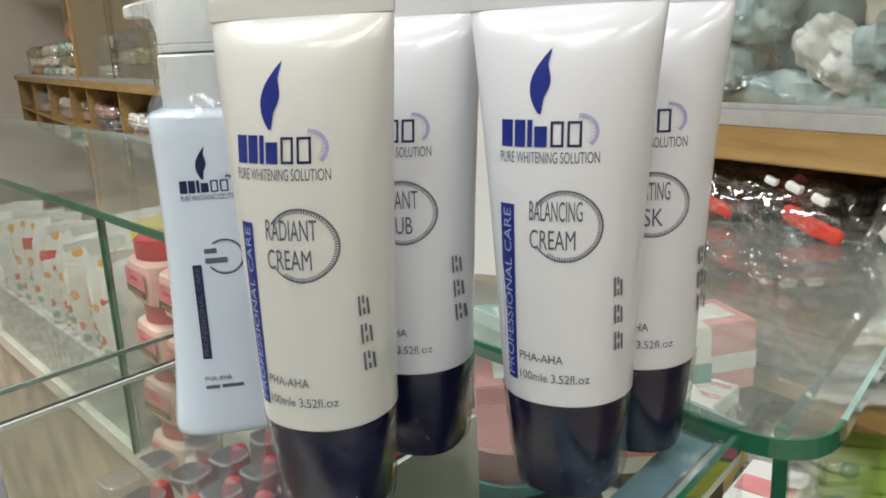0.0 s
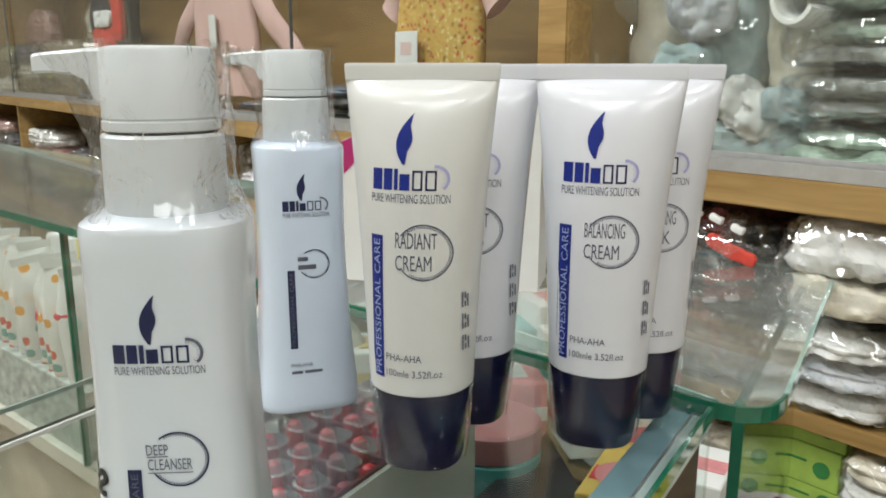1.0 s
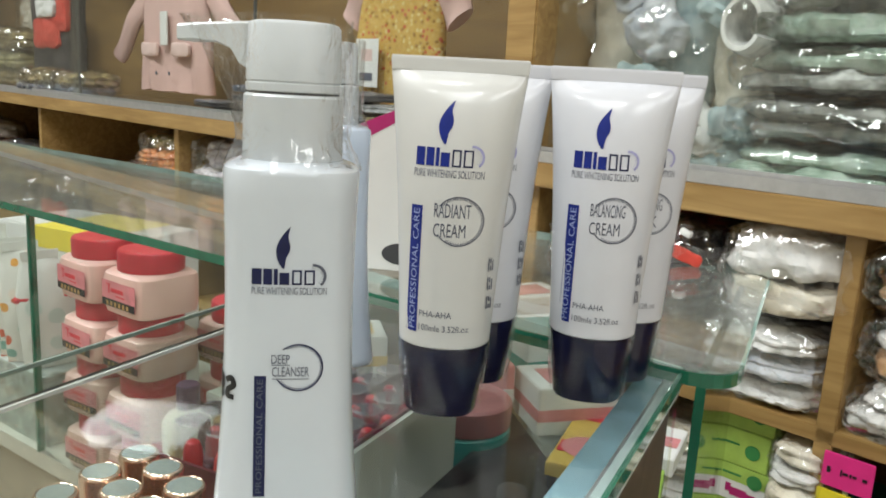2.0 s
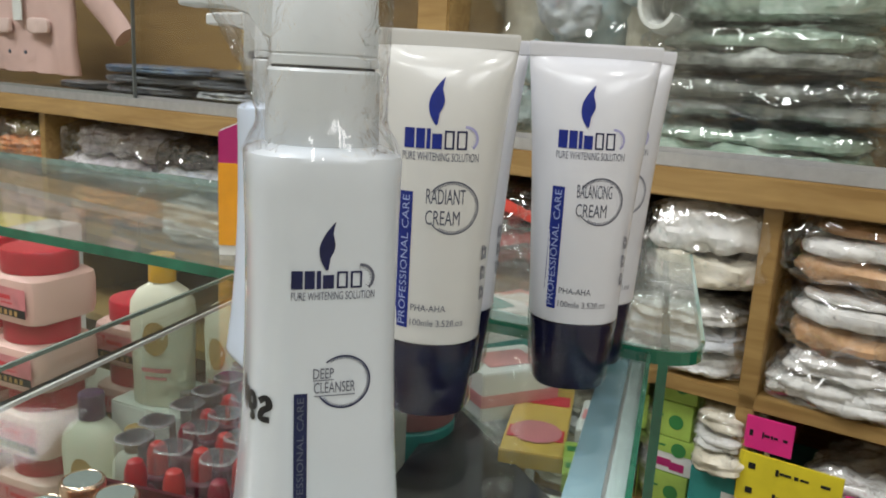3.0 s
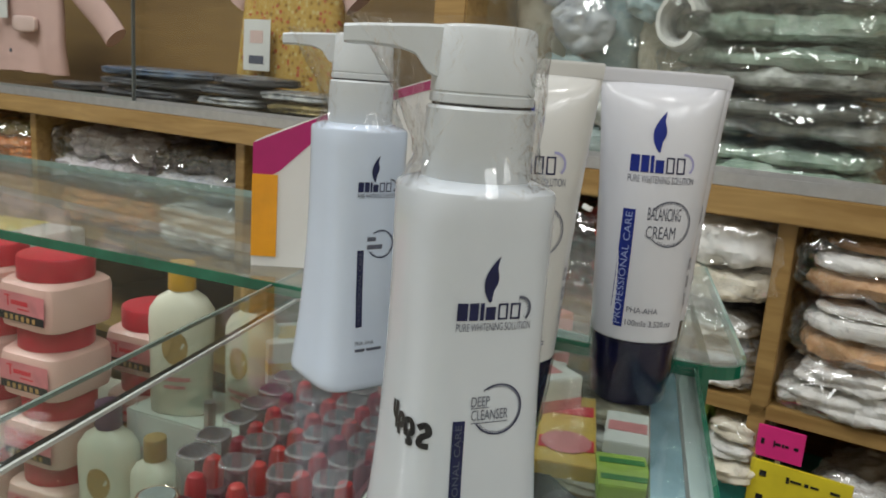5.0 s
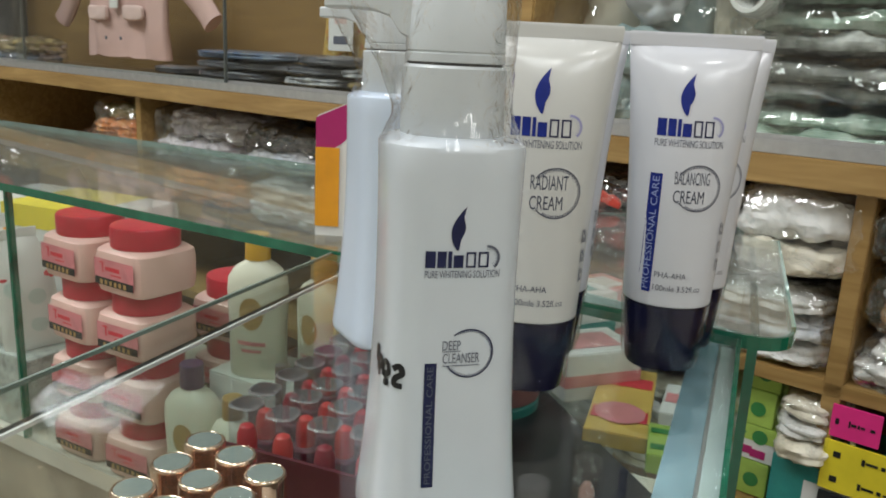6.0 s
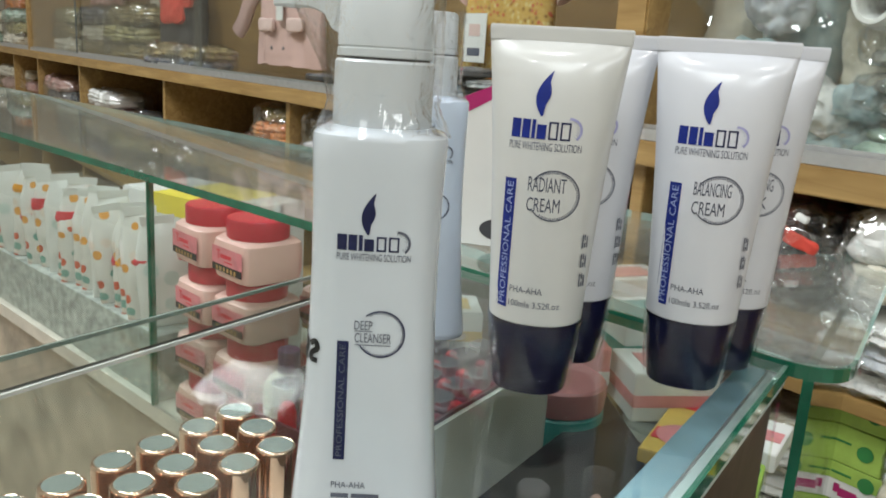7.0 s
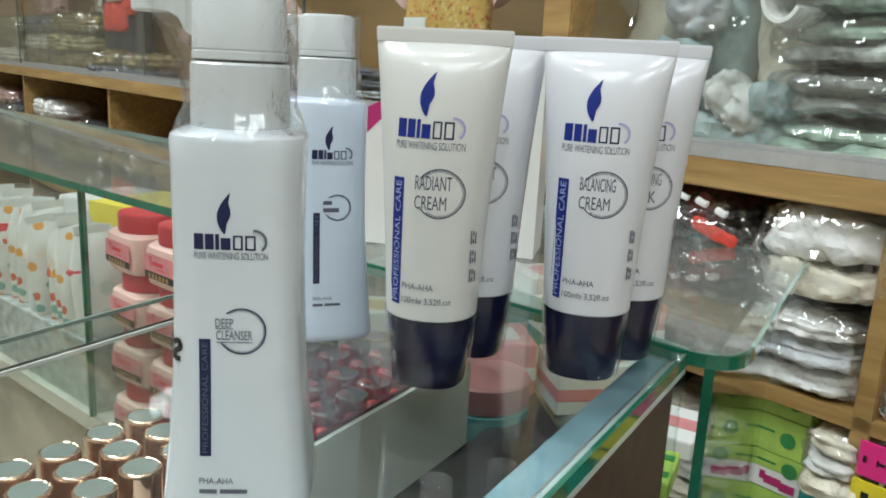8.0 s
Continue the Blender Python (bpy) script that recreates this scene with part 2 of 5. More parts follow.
# ---- mesh helpers ----
def part(name, bm, material, parent=None, label="", smooth=False):
    me = bpy.data.meshes.new(name)
    bm.normal_update()
    bm.to_mesh(me)
    bm.free()
    me.materials.append(material)
    if smooth:
        me.polygons.foreach_set("use_smooth", [True] * len(me.polygons))
        me.set_sharp_from_angle(angle=radians(38))
    ob = new(name, me)
    if parent:
        ob.parent = parent
    if label:
        ob["label"] = label
    return ob


def thing(name, label, category, m=Matrix(), group="", kind=""):
    ob = new(name)
    ob.empty_display_size = 0.02
    ob.matrix_basis = m
    return tagged(ob, label, category, group, kind)


def prism(pts, z0, z1, bevel=0.0):
    bm = bmesh.new()
    a = [bm.verts.new((x, y, z0)) for x, y in pts]
    b = [bm.verts.new((x, y, z1)) for x, y in pts]
    n = len(pts)
    bm.faces.new(a[::-1])
    bm.faces.new(b)
    for i in range(n):
        bm.faces.new((a[i], a[(i + 1) % n], b[(i + 1) % n], b[i]))
    bmesh.ops.recalc_face_normals(bm, faces=bm.faces)
    if bevel:
        bmesh.ops.bevel(bm, geom=bm.edges[:], offset=bevel, segments=2, affect="EDGES")
    return bm


def box(x0, x1, y0, y1, z0, z1, bevel=0.0):
    return prism([(x0, y0), (x1, y0), (x1, y1), (x0, y1)], z0, z1, bevel)


def side_prism(pts, y0, y1):
    """A profile in x and z, extruded along y."""
    bm = bmesh.new()
    a = [bm.verts.new((x, y0, z)) for x, z in pts]
    b = [bm.verts.new((x, y1, z)) for x, z in pts]
    n = len(pts)
    bm.faces.new(a)
    bm.faces.new(b[::-1])
    for i in range(n):
        bm.faces.new((a[i], b[i], b[(i + 1) % n], a[(i + 1) % n]))
    bmesh.ops.recalc_face_normals(bm, faces=bm.faces)
    return bm


def section(bm, a, b, z, p=2.0, n=40, cx=0.0, cy=0.0):
    out = []
    for i in range(n):
        t = 2 * math.pi * i / n
        c, s = math.cos(t), math.sin(t)
        out.append(bm.verts.new((cx + a * math.copysign(abs(c) ** (2 / p), c), cy + b * math.copysign(abs(s) ** (2 / p), s), z)))
    return out


def loft(bm, rings, ends=True):
    for p, q in zip(rings, rings[1:]):
        n = len(p)
        for i in range(n):
            bm.faces.new((p[i], p[(i + 1) % n], q[(i + 1) % n], q[i]))
    if ends:
        bm.faces.new(rings[0][::-1])
        bm.faces.new(rings[-1])


def turned(profile, n=28, p=2.0):
    """A lofted body from (radius, z) pairs; p over 2 squares the section."""
    bm = bmesh.new()
    loft(bm, [section(bm, r, r, z, p, n) for r, z in profile])
    return bm


def pillow(sx, sy, sz, seed=0, amp=0.006, freq=22.0, p=5.0, cell=0.0, ply=0.0):
    """A soft rounded block resting on z = 0, with folds and dents at three scales."""
    cell = cell or max(0.004, max(sx, sy, sz) / 26)
    cnt = [max(5, min(44, math.ceil(d / cell))) for d in (sx, sy, sz)]
    if ply:
        cnt[2] = max(6, min(44, math.ceil(sz / (ply / 5))))
    bm = bmesh.new()
    index = {}
    off = Vector((seed * 3.1, seed * 1.7, seed * 0.9))

    def vert(i, j, k):
        if (i, j, k) not in index:
            q = [2 * c / m - 1 for c, m in zip((i, j, k), cnt)]
            r = sum(abs(c) ** p for c in q) ** (1 / p)
            v = Vector((q[0] / r * sx / 2, q[1] / r * sy / 2, q[2] / r * sz / 2))
            g = Vector([math.copysign(abs(c) ** (p - 1), c) for c in q]).normalized()
            w = v * freq + off
            h = noise.noise(w) + 0.55 * noise.noise(w * 2.6) + 0.25 * noise.noise(w * 6.5)
            h -= 0.9 * max(0.0, 0.3 - abs(noise.noise(Vector((w.x * 0.8, w.y, w.z * 2.4)) + Vector((7, 7, 7)))))
            v += g * amp * h
            if ply:
                lift = v.z + 0.006 * noise.noise(Vector((v.x * 14, v.y * 14, seed)))
                v += Vector((g.x, g.y, 0)) * 0.0042 * (abs(math.sin(math.pi * lift / ply)) ** 0.6 - 0.6)
            index[(i, j, k)] = bm.verts.new((v.x, v.y, max(0.0, v.z + sz / 2)))
        return index[(i, j, k)]

    for ax in range(3):
        o1, o2 = (ax + 1) % 3, (ax + 2) % 3
        for side in (0, cnt[ax]):
            for m in range(cnt[o1]):
                for n in range(cnt[o2]):
                    quad = []
                    for dm, dn_ in ((0, 0), (1, 0), (1, 1), (0, 1)):
                        c = [0, 0, 0]
                        c[ax], c[o1], c[o2] = side, m + dm, n + dn_
                        quad.append(vert(*c))
                    bm.faces.new(quad if side else quad[::-1])
    return bm


FONT_CACHE = {}


def text_shape(s):
    """Flat letters of the built-in font, scaled into a unit square: points and faces."""
    if s not in FONT_CACHE:
        cu = bpy.data.curves.new("letters", "FONT")
        cu.body, cu.resolution_u = s, 3
        ob = new("letters", cu)
        deps = bpy.context.evaluated_depsgraph_get()
        me = bpy.data.meshes.new_from_object(ob.evaluated_get(deps))
        co = np.array([v.co[:2] for v in me.vertices])
        faces = [tuple(p.vertices) for p in me.polygons]
        bpy.data.objects.remove(ob)
        bpy.data.meshes.remove(me)
        bpy.data.curves.remove(cu)
        lo, hi = co.min(0), co.max(0)
        FONT_CACHE[s] = ((co - lo) / (hi - lo), faces)
    return FONT_CACHE[s]


class Print:
    """Flat print gathered in x and z, laid on a curved front by fn(x, z)."""

    def __init__(self, fn):
        self.fn, self.bm = fn, bmesh.new()

    def face(self, pts):
        self.bm.faces.new([self.bm.verts.new(self.fn(x, z)) for x, z in pts])

    def bar(self, x0, x1, z0, z1, n=4, m=1):
        for i in range(n):
            for j in range(m):
                xa, xb = x0 + (x1 - x0) * i / n, x0 + (x1 - x0) * (i + 1) / n
                za, zb = z0 + (z1 - z0) * j / m, z0 + (z1 - z0) * (j + 1) / m
                self.face([(xa, za), (xb, za), (xb, zb), (xa, zb)])
        return self

    def text(self, s, x0, x1, z0, z1, turn=False):
        co, faces = text_shape(s)
        if turn:
            vs = [self.bm.verts.new(self.fn(x1 + (x0 - x1) * b, z0 + (z1 - z0) * a)) for a, b in co]
        else:
            vs = [self.bm.verts.new(self.fn(x0 + (x1 - x0) * a, z0 + (z1 - z0) * b)) for a, b in co]
        for f in faces:
            try:
                self.bm.faces.new([vs[i] for i in f])
            except ValueError:
                pass
        return self

    def arc(self, cx, cz, r0, r1, a0, a1, n=48):
        for i in range(n):
            p, q = radians(a0 + (a1 - a0) * i / n), radians(a0 + (a1 - a0) * (i + 1) / n)
            self.face([(cx + r0 * math.cos(p), cz + r0 * math.sin(p)), (cx + r1 * math.cos(p), cz + r1 * math.sin(p)), (cx + r1 * math.cos(q), cz + r1 * math.sin(q)), (cx + r0 * math.cos(q), cz + r0 * math.sin(q))])
        return self

    def ticks(self, cx, cz, r0, r1, a0, a1, n):
        for i in range(n + 1):
            a = radians(a0 + (a1 - a0) * i / n)
            w = 0.018
            self.face([(cx + r0 * math.cos(a - w), cz + r0 * math.sin(a - w)), (cx + r1 * math.cos(a - w), cz + r1 * math.sin(a - w)), (cx + r1 * math.cos(a + w), cz + r1 * math.sin(a + w)), (cx + r0 * math.cos(a + w), cz + r0 * math.sin(a + w))])
        return self

    def leaf(self, cx, z0, z1, w):
        """A curved flame standing on its hooked foot, its tip bent over."""
        n, left, right = 16, [], []
        for i in range(n + 1):
            t = i / n
            mid = w * (0.10 + 0.75 * (t - 0.42) ** 2 * (1 if t > 0.42 else 0.35) + 0.12 * (t - 0.5))
            half = w * 0.46 * math.sin(math.pi * min(1.0, t * 0.97 + 0.03)) ** 0.85 * (1.0 - 0.35 * t)
            left.append((cx + mid - half * 1.05, z0 + (z1 - z0) * t))
            right.append((cx + mid + half * (0.35 + 0.45 * math.sin(math.pi * min(1.0, max(0.0, (t - 0.25) / 0.5)))), z0 + (z1 - z0) * t))
        for i in range(n):
            self.face([left[i], right[i], right[i + 1], left[i + 1]])
        return self

    def done(self, name, material, parent, label=""):
        bmesh.ops.remove_doubles(self.bm, verts=self.bm.verts[:], dist=1e-6)
        bmesh.ops.recalc_face_normals(self.bm, faces=self.bm.faces[:])
        return part(name, self.bm, material, parent, label)


def wordmark(fn, x0, x1, z0, z1, parent, ink1, ink2, lilac):
    """The maker's mark as plain blocks: four bold, two thin, and a ticked arc."""
    w, h = x1 - x0, z1 - z0
    p = Print(fn)
    for a, b, hh in ((0.0, 0.15, 1.0), (0.175, 0.31, 1.0), (0.335, 0.395, 1.0), (0.42, 0.57, 0.76)):
        p.bar(x0 + w * a, x0 + w * b, z0, z0 + h * hh, 3)
    p.done("wordmark", ink1, parent, "bold dark blue brand blocks")
    p = Print(fn)
    s = w * 0.028
    for a, b in ((0.61, 0.76), (0.80, 0.96)):
        xa, xb = x0 + w * a, x0 + w * b
        p.bar(xa, xb, z0 + h * 0.94 - s, z0 + h * 0.94).bar(xa, xb, z0, z0 + s).bar(xb - s, xb, z0 + s, z0 + h * 0.94 - s, 1).bar(xa, xa + s, z0 + s, z0 + h * 0.94 - s, 1)
    p.done("numeral_mark", ink2, parent)
    p = Print(fn)
    cx, cz, r = x0 + w * 0.94, z0 + h * 0.55, w * 0.2
    p.arc(cx, cz, r * 0.80, r, -50, 95, 20).ticks(cx, cz, r * 0.6, r * 0.8, -50, 95, 9)
    p.done("dial_arc", lilac, parent)


# ---- room ----
part("floor", prism([dn(-6.4, -2.2), dn(2.2, -2.2), dn(2.2, 1.0), dn(-6.4, 1.0)], -0.1, 0.0), FLOOR_TILE)
tagged(bpy.data.objects["floor"], "beige glossy tiled shop floor", "floor", kind="structure")
ceil = part("ceiling", prism([dn(-6.4, -2.2), dn(2.2, -2.2), dn(2.2, 1.0), dn(-6.4, 1.0)], CEILING, CEILING + 0.1), CEIL_PAINT)
tagged(ceil, "off-white painted shop ceiling with downlights", "ceiling", kind="structure")
for nm, (da, db, na, nb) in {"wall_back": (-6.5, 2.3, 1.0, 1.1), "wall_front": (-6.5, 2.3, -2.3, -2.2), "wall_left": (-6.5, -6.4, -2.2, 1.0), "wall_right": (2.2, 2.3, -2.2, 1.0)}.items():
    tagged(part(nm, prism([dn(da, na), dn(db, na), dn(db, nb), dn(da, nb)], 0, CEILING), WALL_PAINT), "plain beige painted shop wall", "wall", kind="structure")

# ---- wall cabinet ----
CAB = thing("wall_cabinet", "oak laminate wall cabinet with open shelves and sliding glass doors", "cabinet", pose(0, 0, 0, 0, 0, YAW_D))


def cab_box(d0, d1, n0, n1, z0, z1, bevel=0.0):
    return box(d0, d1, n0, n1, z0, z1, bevel)


DL, DR, NB = -6.0, 0.9, 0.97
part("back_panel", cab_box(DL, DR, NB, NB + 0.015, 0, 2.1), WOOD_BACK, CAB, "brown laminate back")
part("front_rail", cab_box(DL, DR, 0.598, 0.622, 1.052, 1.078, 0.0015), WOOD_RAIL, CAB)
part("upper_floor", cab_box(DL, DR, 0.623, NB, 1.056, 1.076), WOOD_BACK, CAB)
part("top_board", cab_box(DL, DR, 0.60, NB, 1.72, 1.745), WOOD_RAIL, CAB)
for zz in (0.884, 0.74, 0.55, 0.1):
    part("shelf", cab_box(DL, DR, 0.612, NB, zz - 0.014, zz, 0.001), WOOD_RAIL, CAB)
for dd in (DL, -5.2, -4.5, -3.8, -3.35, -2.75, -1.96, -1.302, -0.838, -0.50, -0.17, 0.16, 0.5, DR):
    part("divider", cab_box(dd - 0.008, dd + 0.008, 0.612, NB, 0, 1.053, 0.001), WOOD_RAIL, CAB)
part("post", cab_box(-0.545, -0.505, 0.60, NB, 1.078, 1.72, 0.002), WOOD_RAIL, CAB)
part("post", cab_box(-3.44, -3.41, 0.60, NB, 1.078, 1.72, 0.002), WOOD_RAIL, CAB)
for na, nb, za in ((0.602, 0.606, 1.090), (0.612, 0.616, 1.094), (0.622, 0.626, 1.092)):
    part("door_track", cab_box(DL, DR, na, nb, 1.0785, za), ALU, CAB, "aluminium sliding track")
part("track_bed", cab_box(DL, DR, 0.607, 0.6115, 1.0785, 1.083), TRACK, CAB)
for da, db, nd in ((-3.4, -2.75, 0.609), (-2.77, -1.735, 0.619), (-1.75, -1.046, 0.609), (-1.06, -0.55, 0.619), (-0.49, 0.02, 0.619), (0.0, 0.6, 0.609)):
    g = part("sliding_door", cab_box(da, db, nd - 0.002, nd + 0.002, 1.084, 1.71), GLASS_DOOR, CAB, "clear sliding glass pane")
    g.visible_shadow = False
    e = part("door_edge", cab_box(db - 0.0022, db + 0.0004, nd - 0.0024, nd + 0.0024, 1.09, 1.705), EDGE_DARK, g)

# ---- rear counter ----
REAR = thing("rear_counter", "long glass-topped display counter with green glass edges", "display counter")
tip = Vector((0.379, 0.588))


def rounded(p, c, q, r, n=8):
    """Points of a rounded corner at c between p and q."""
    a, b = c + (p - c).normalized() * r, c + (q - c).normalized() * r
    return [tuple(a * (1 - t) ** 2 + c * 2 * t * (1 - t) + b * t * t) for t in [i / n for i in range(n + 1)]]


fc = Vector((0.186, 0.309))
SLAB = [tn(-2.6, 0.356)] + rounded(Vector(tn(-0.5, 0.356)), fc, tip, 0.035) + [tuple(tip), tn(-2.6, 0.705)]
slab = part("glass_top", prism(SLAB, 0.9935, 1.0015), GLASS_TOP, REAR, "clear glass counter top")
slab.visible_shadow = False


def edge_band(pts, z0, z1, off, material, parent, name="glass_edge"):
    """A thin polished edge just proud of a slab's side."""
    bm = bmesh.new()
    low, high = [], []
    for i, p in enumerate(pts):
        a, b = Vector(pts[max(0, i - 1)]), Vector(pts[min(len(pts) - 1, i + 1)])
        t = (b - a).normalized()
        o = Vector((t.y, -t.x)) * off
        low.append(((p[0] + o.x, p[1] + o.y, z0), (p[0] - o.x * 2, p[1] - o.y * 2, z0)))
        high.append(((p[0] + o.x, p[1] + o.y, z1), (p[0] - o.x * 2, p[1] - o.y * 2, z1)))
    rows = [[bm.verts.new(c) for c in (l[0], l[1], h[1], h[0])] for l, h in zip(low, high)]
    for r, s in zip(rows, rows[1:]):
        for k in range(4):
            bm.faces.new((r[k], r[(k + 1) % 4], s[(k + 1) % 4], s[k]))
    bm.faces.new(rows[0][::-1])
    bm.faces.new(rows[-1])
    bmesh.ops.recalc_face_normals(bm, faces=bm.faces)
    return part(name, bm, material, parent, "green polished glass edge")


edge_band(SLAB[:10], 0.9933, 1.0013, 0.0008, GLASS_EDGE, REAR)
edge_band(SLAB[9:11], 0.9933, 1.0013, 0.0008, GLASS_EDGE_PALE, REAR)
edge_band(SLAB[10:12], 0.9933, 1.0013, 0.0008, GLASS_EDGE_PALE, REAR)
DECK_Z = 0.714
for t0, t1 in ((-2.6, -0.832), (-0.829, -0.118)):
    pn = part("front_pane", prism([tn(t0, 0.362), tn(t1, 0.362), tn(t1, 0.367), tn(t0, 0.367)], DECK_Z, 0.993), GLASS, REAR, "clear glass front pane")
    pn.visible_shadow = False
    if t1 < -0.5:
        part("pane_joint", prism([tn(t1 - 0.002, 0.3605), tn(t1 + 0.001, 0.3605), tn(t1 + 0.001, 0.3685), tn(t1 - 0.002, 0.3685)], DECK_Z, 0.9925), GLASS_EDGE, pn)
sd = (tip - fc).normalized()
sn = Vector((-sd.y, sd.x))
pa, pb = fc + sd * 0.036 + sn * 0.0185, tip - sd * 0.012 + sn * 0.0185
pn = part("side_pane", prism([tuple(pa), tuple(pb), tuple(pb + sn * 0.005), tuple(pa + sn * 0.005)], DECK_Z, 0.993), GLASS, REAR, "clear glass side pane")
pn.visible_shadow = False
part("pane_edge", prism([tuple(pa - sd * 0.0045), tuple(pa - sd * 0.0005), tuple(pa - sd * 0.0005 + sn * 0.006), tuple(pa - sd * 0.0045 + sn * 0.006)], DECK_Z, 0.993), GLASS_EDGE, pn)
part("pane_rim", prism([tuple(pa), tuple(pb), tuple(pb + sn * 0.005), tuple(pa + sn * 0.005)], 0.9931, 0.9934), GLASS_EDGE_DARK, pn, "dark seal under the glass top")
pn2 = part("back_pane", prism([tn(-2.6, 0.690), tn(-0.25, 0.690), tn(-0.25, 0.695), tn(-2.6, 0.695)], DECK_Z, 0.993), GLASS, REAR)
pn2.visible_shadow = False
part("deck", prism([tn(-2.6, 0.362), tn(-0.13, 0.362), tuple(pa), tuple(pb), tn(-2.6, 0.695)], DECK_Z - 0.02, DECK_Z), DECK, REAR)
part("plinth", prism([tn(-2.6, 0.37), tn(-0.16, 0.37), tn(-0.3, 0.685), tn(-2.6, 0.685)], 0.0, DECK_Z - 0.02), PLINTH, REAR)
inner = part("inner_shelf", prism([tn(-0.50, 0.375), tn(-0.16, 0.375), tn(-0.24, 0.65), tn(-0.50, 0.65)], 0.876, 0.881), GLASS, REAR)
inner.visible_shadow = False
for q in (tn(-0.49, 0.39), tn(-0.19, 0.39), tn(-0.49, 0.63), tn(-0.26, 0.63)):
    bm = turned([(0.005, DECK_Z), (0.005, 0.876)], 10)
    bm.transform(Matrix.Translation((*q, 0)))
    part("shelf_stud", bm, ALU, inner)

# ---- near counter ----
NEAR = thing("near_counter", "narrow glass display counter with pale edge strip, dark side board", "display counter")
U0, U1R, U1L = -0.75, 0.372, 0.478
TOP = [uv(U0, -0.0615), uv(U1R, -0.0615), uv(U1L - 0.012, -0.350), uv(U0, -0.362)]
top = part("glass_top", prism(TOP, 0.9920, 1.0), GLASS, NEAR, "clear glass counter top")
top.visible_shadow = False
edge_band([uv(U0, -0.0615), uv(U1R, -0.0615)], 0.9922, 0.9998, 0.0008, GLASS_EDGE, NEAR)
edge_band([uv(U1R, -0.0615), uv(U1L - 0.012, -0.350)], 0.9922, 0.9998, 0.0008, GLASS_EDGE_PALE, NEAR)
edge_band([uv(U1L - 0.012, -0.352), uv(U0, -0.362)], 0.9975, 0.9998, 0.0006, GLASS_EDGE_DULL, NEAR)


def uv_box(u0, u1, v0, v1, z0, z1):
    return prism([uv(u0, v0), uv(u0, v1), uv(u1, v1), uv(u1, v0)], z0, z1)


part("edge_strip", uv_box(U0, U1R - 0.002, -0.0705, -0.0625, 0.9855, 0.9917), STRIP_PALE, NEAR, "pale blue-grey edge strip")
part("edge_strip", uv_box(U0, U1R + 0.001, -0.0865, -0.0722, 0.9855, 0.9915), STRIP_BLUE, NEAR, "teal-blue edge strip")
part("strip_bead", uv_box(U0, U1R, -0.0721, -0.0706, 0.985, 0.9917), ALU, NEAR)
part("side_board", uv_box(U0, U1R - 0.01, -0.0795, -0.066, 0.0, 0.985), BOARD_DARK, NEAR, "dark brown side board")
part("joint_white", uv_box(U0, U1L - 0.02, -0.3332, -0.3316, 0.9897, 0.9917), CARD_WHITE, NEAR, "white seal line")
part("joint_black", uv_box(U0, U1L - 0.02, -0.3368, -0.3334, 0.9897, 0.9917), BLACK_CARD_SHADE, NEAR, "black seal line")
lp = part("left_pane", uv_box(U0, U1L - 0.02, -0.3365, -0.3318, 0.88, 0.9895), GLASS, NEAR)
lp.visible_shadow = False
part("deck", uv_box(U0, 0.40, -0.345, -0.0796, 0.862, 0.88), DECK, NEAR, "beige deck")
part("plinth", uv_box(U0, 0.33, -0.34, -0.0796, 0.0, 0.862), PLINTH, NEAR)


# ---- tubes ----
def tube_half(f):
    """Half the tube's width, spreading towards its flat end."""
    return 0.0215 + 0.0062 * f + 0.0032 * f ** 3


def tube_front(x, z):
    f = min(1.0, max(0.0, (z - 0.034) / 0.1235))
    a = tube_half(f)
    b = 0.0215 * math.sqrt(max(0.002, 1 - f ** 3.4))
    return (x, -b * math.sqrt(max(0.0, 1 - min(1, abs(x) / a) ** 2.1)) - 0.00025, z)


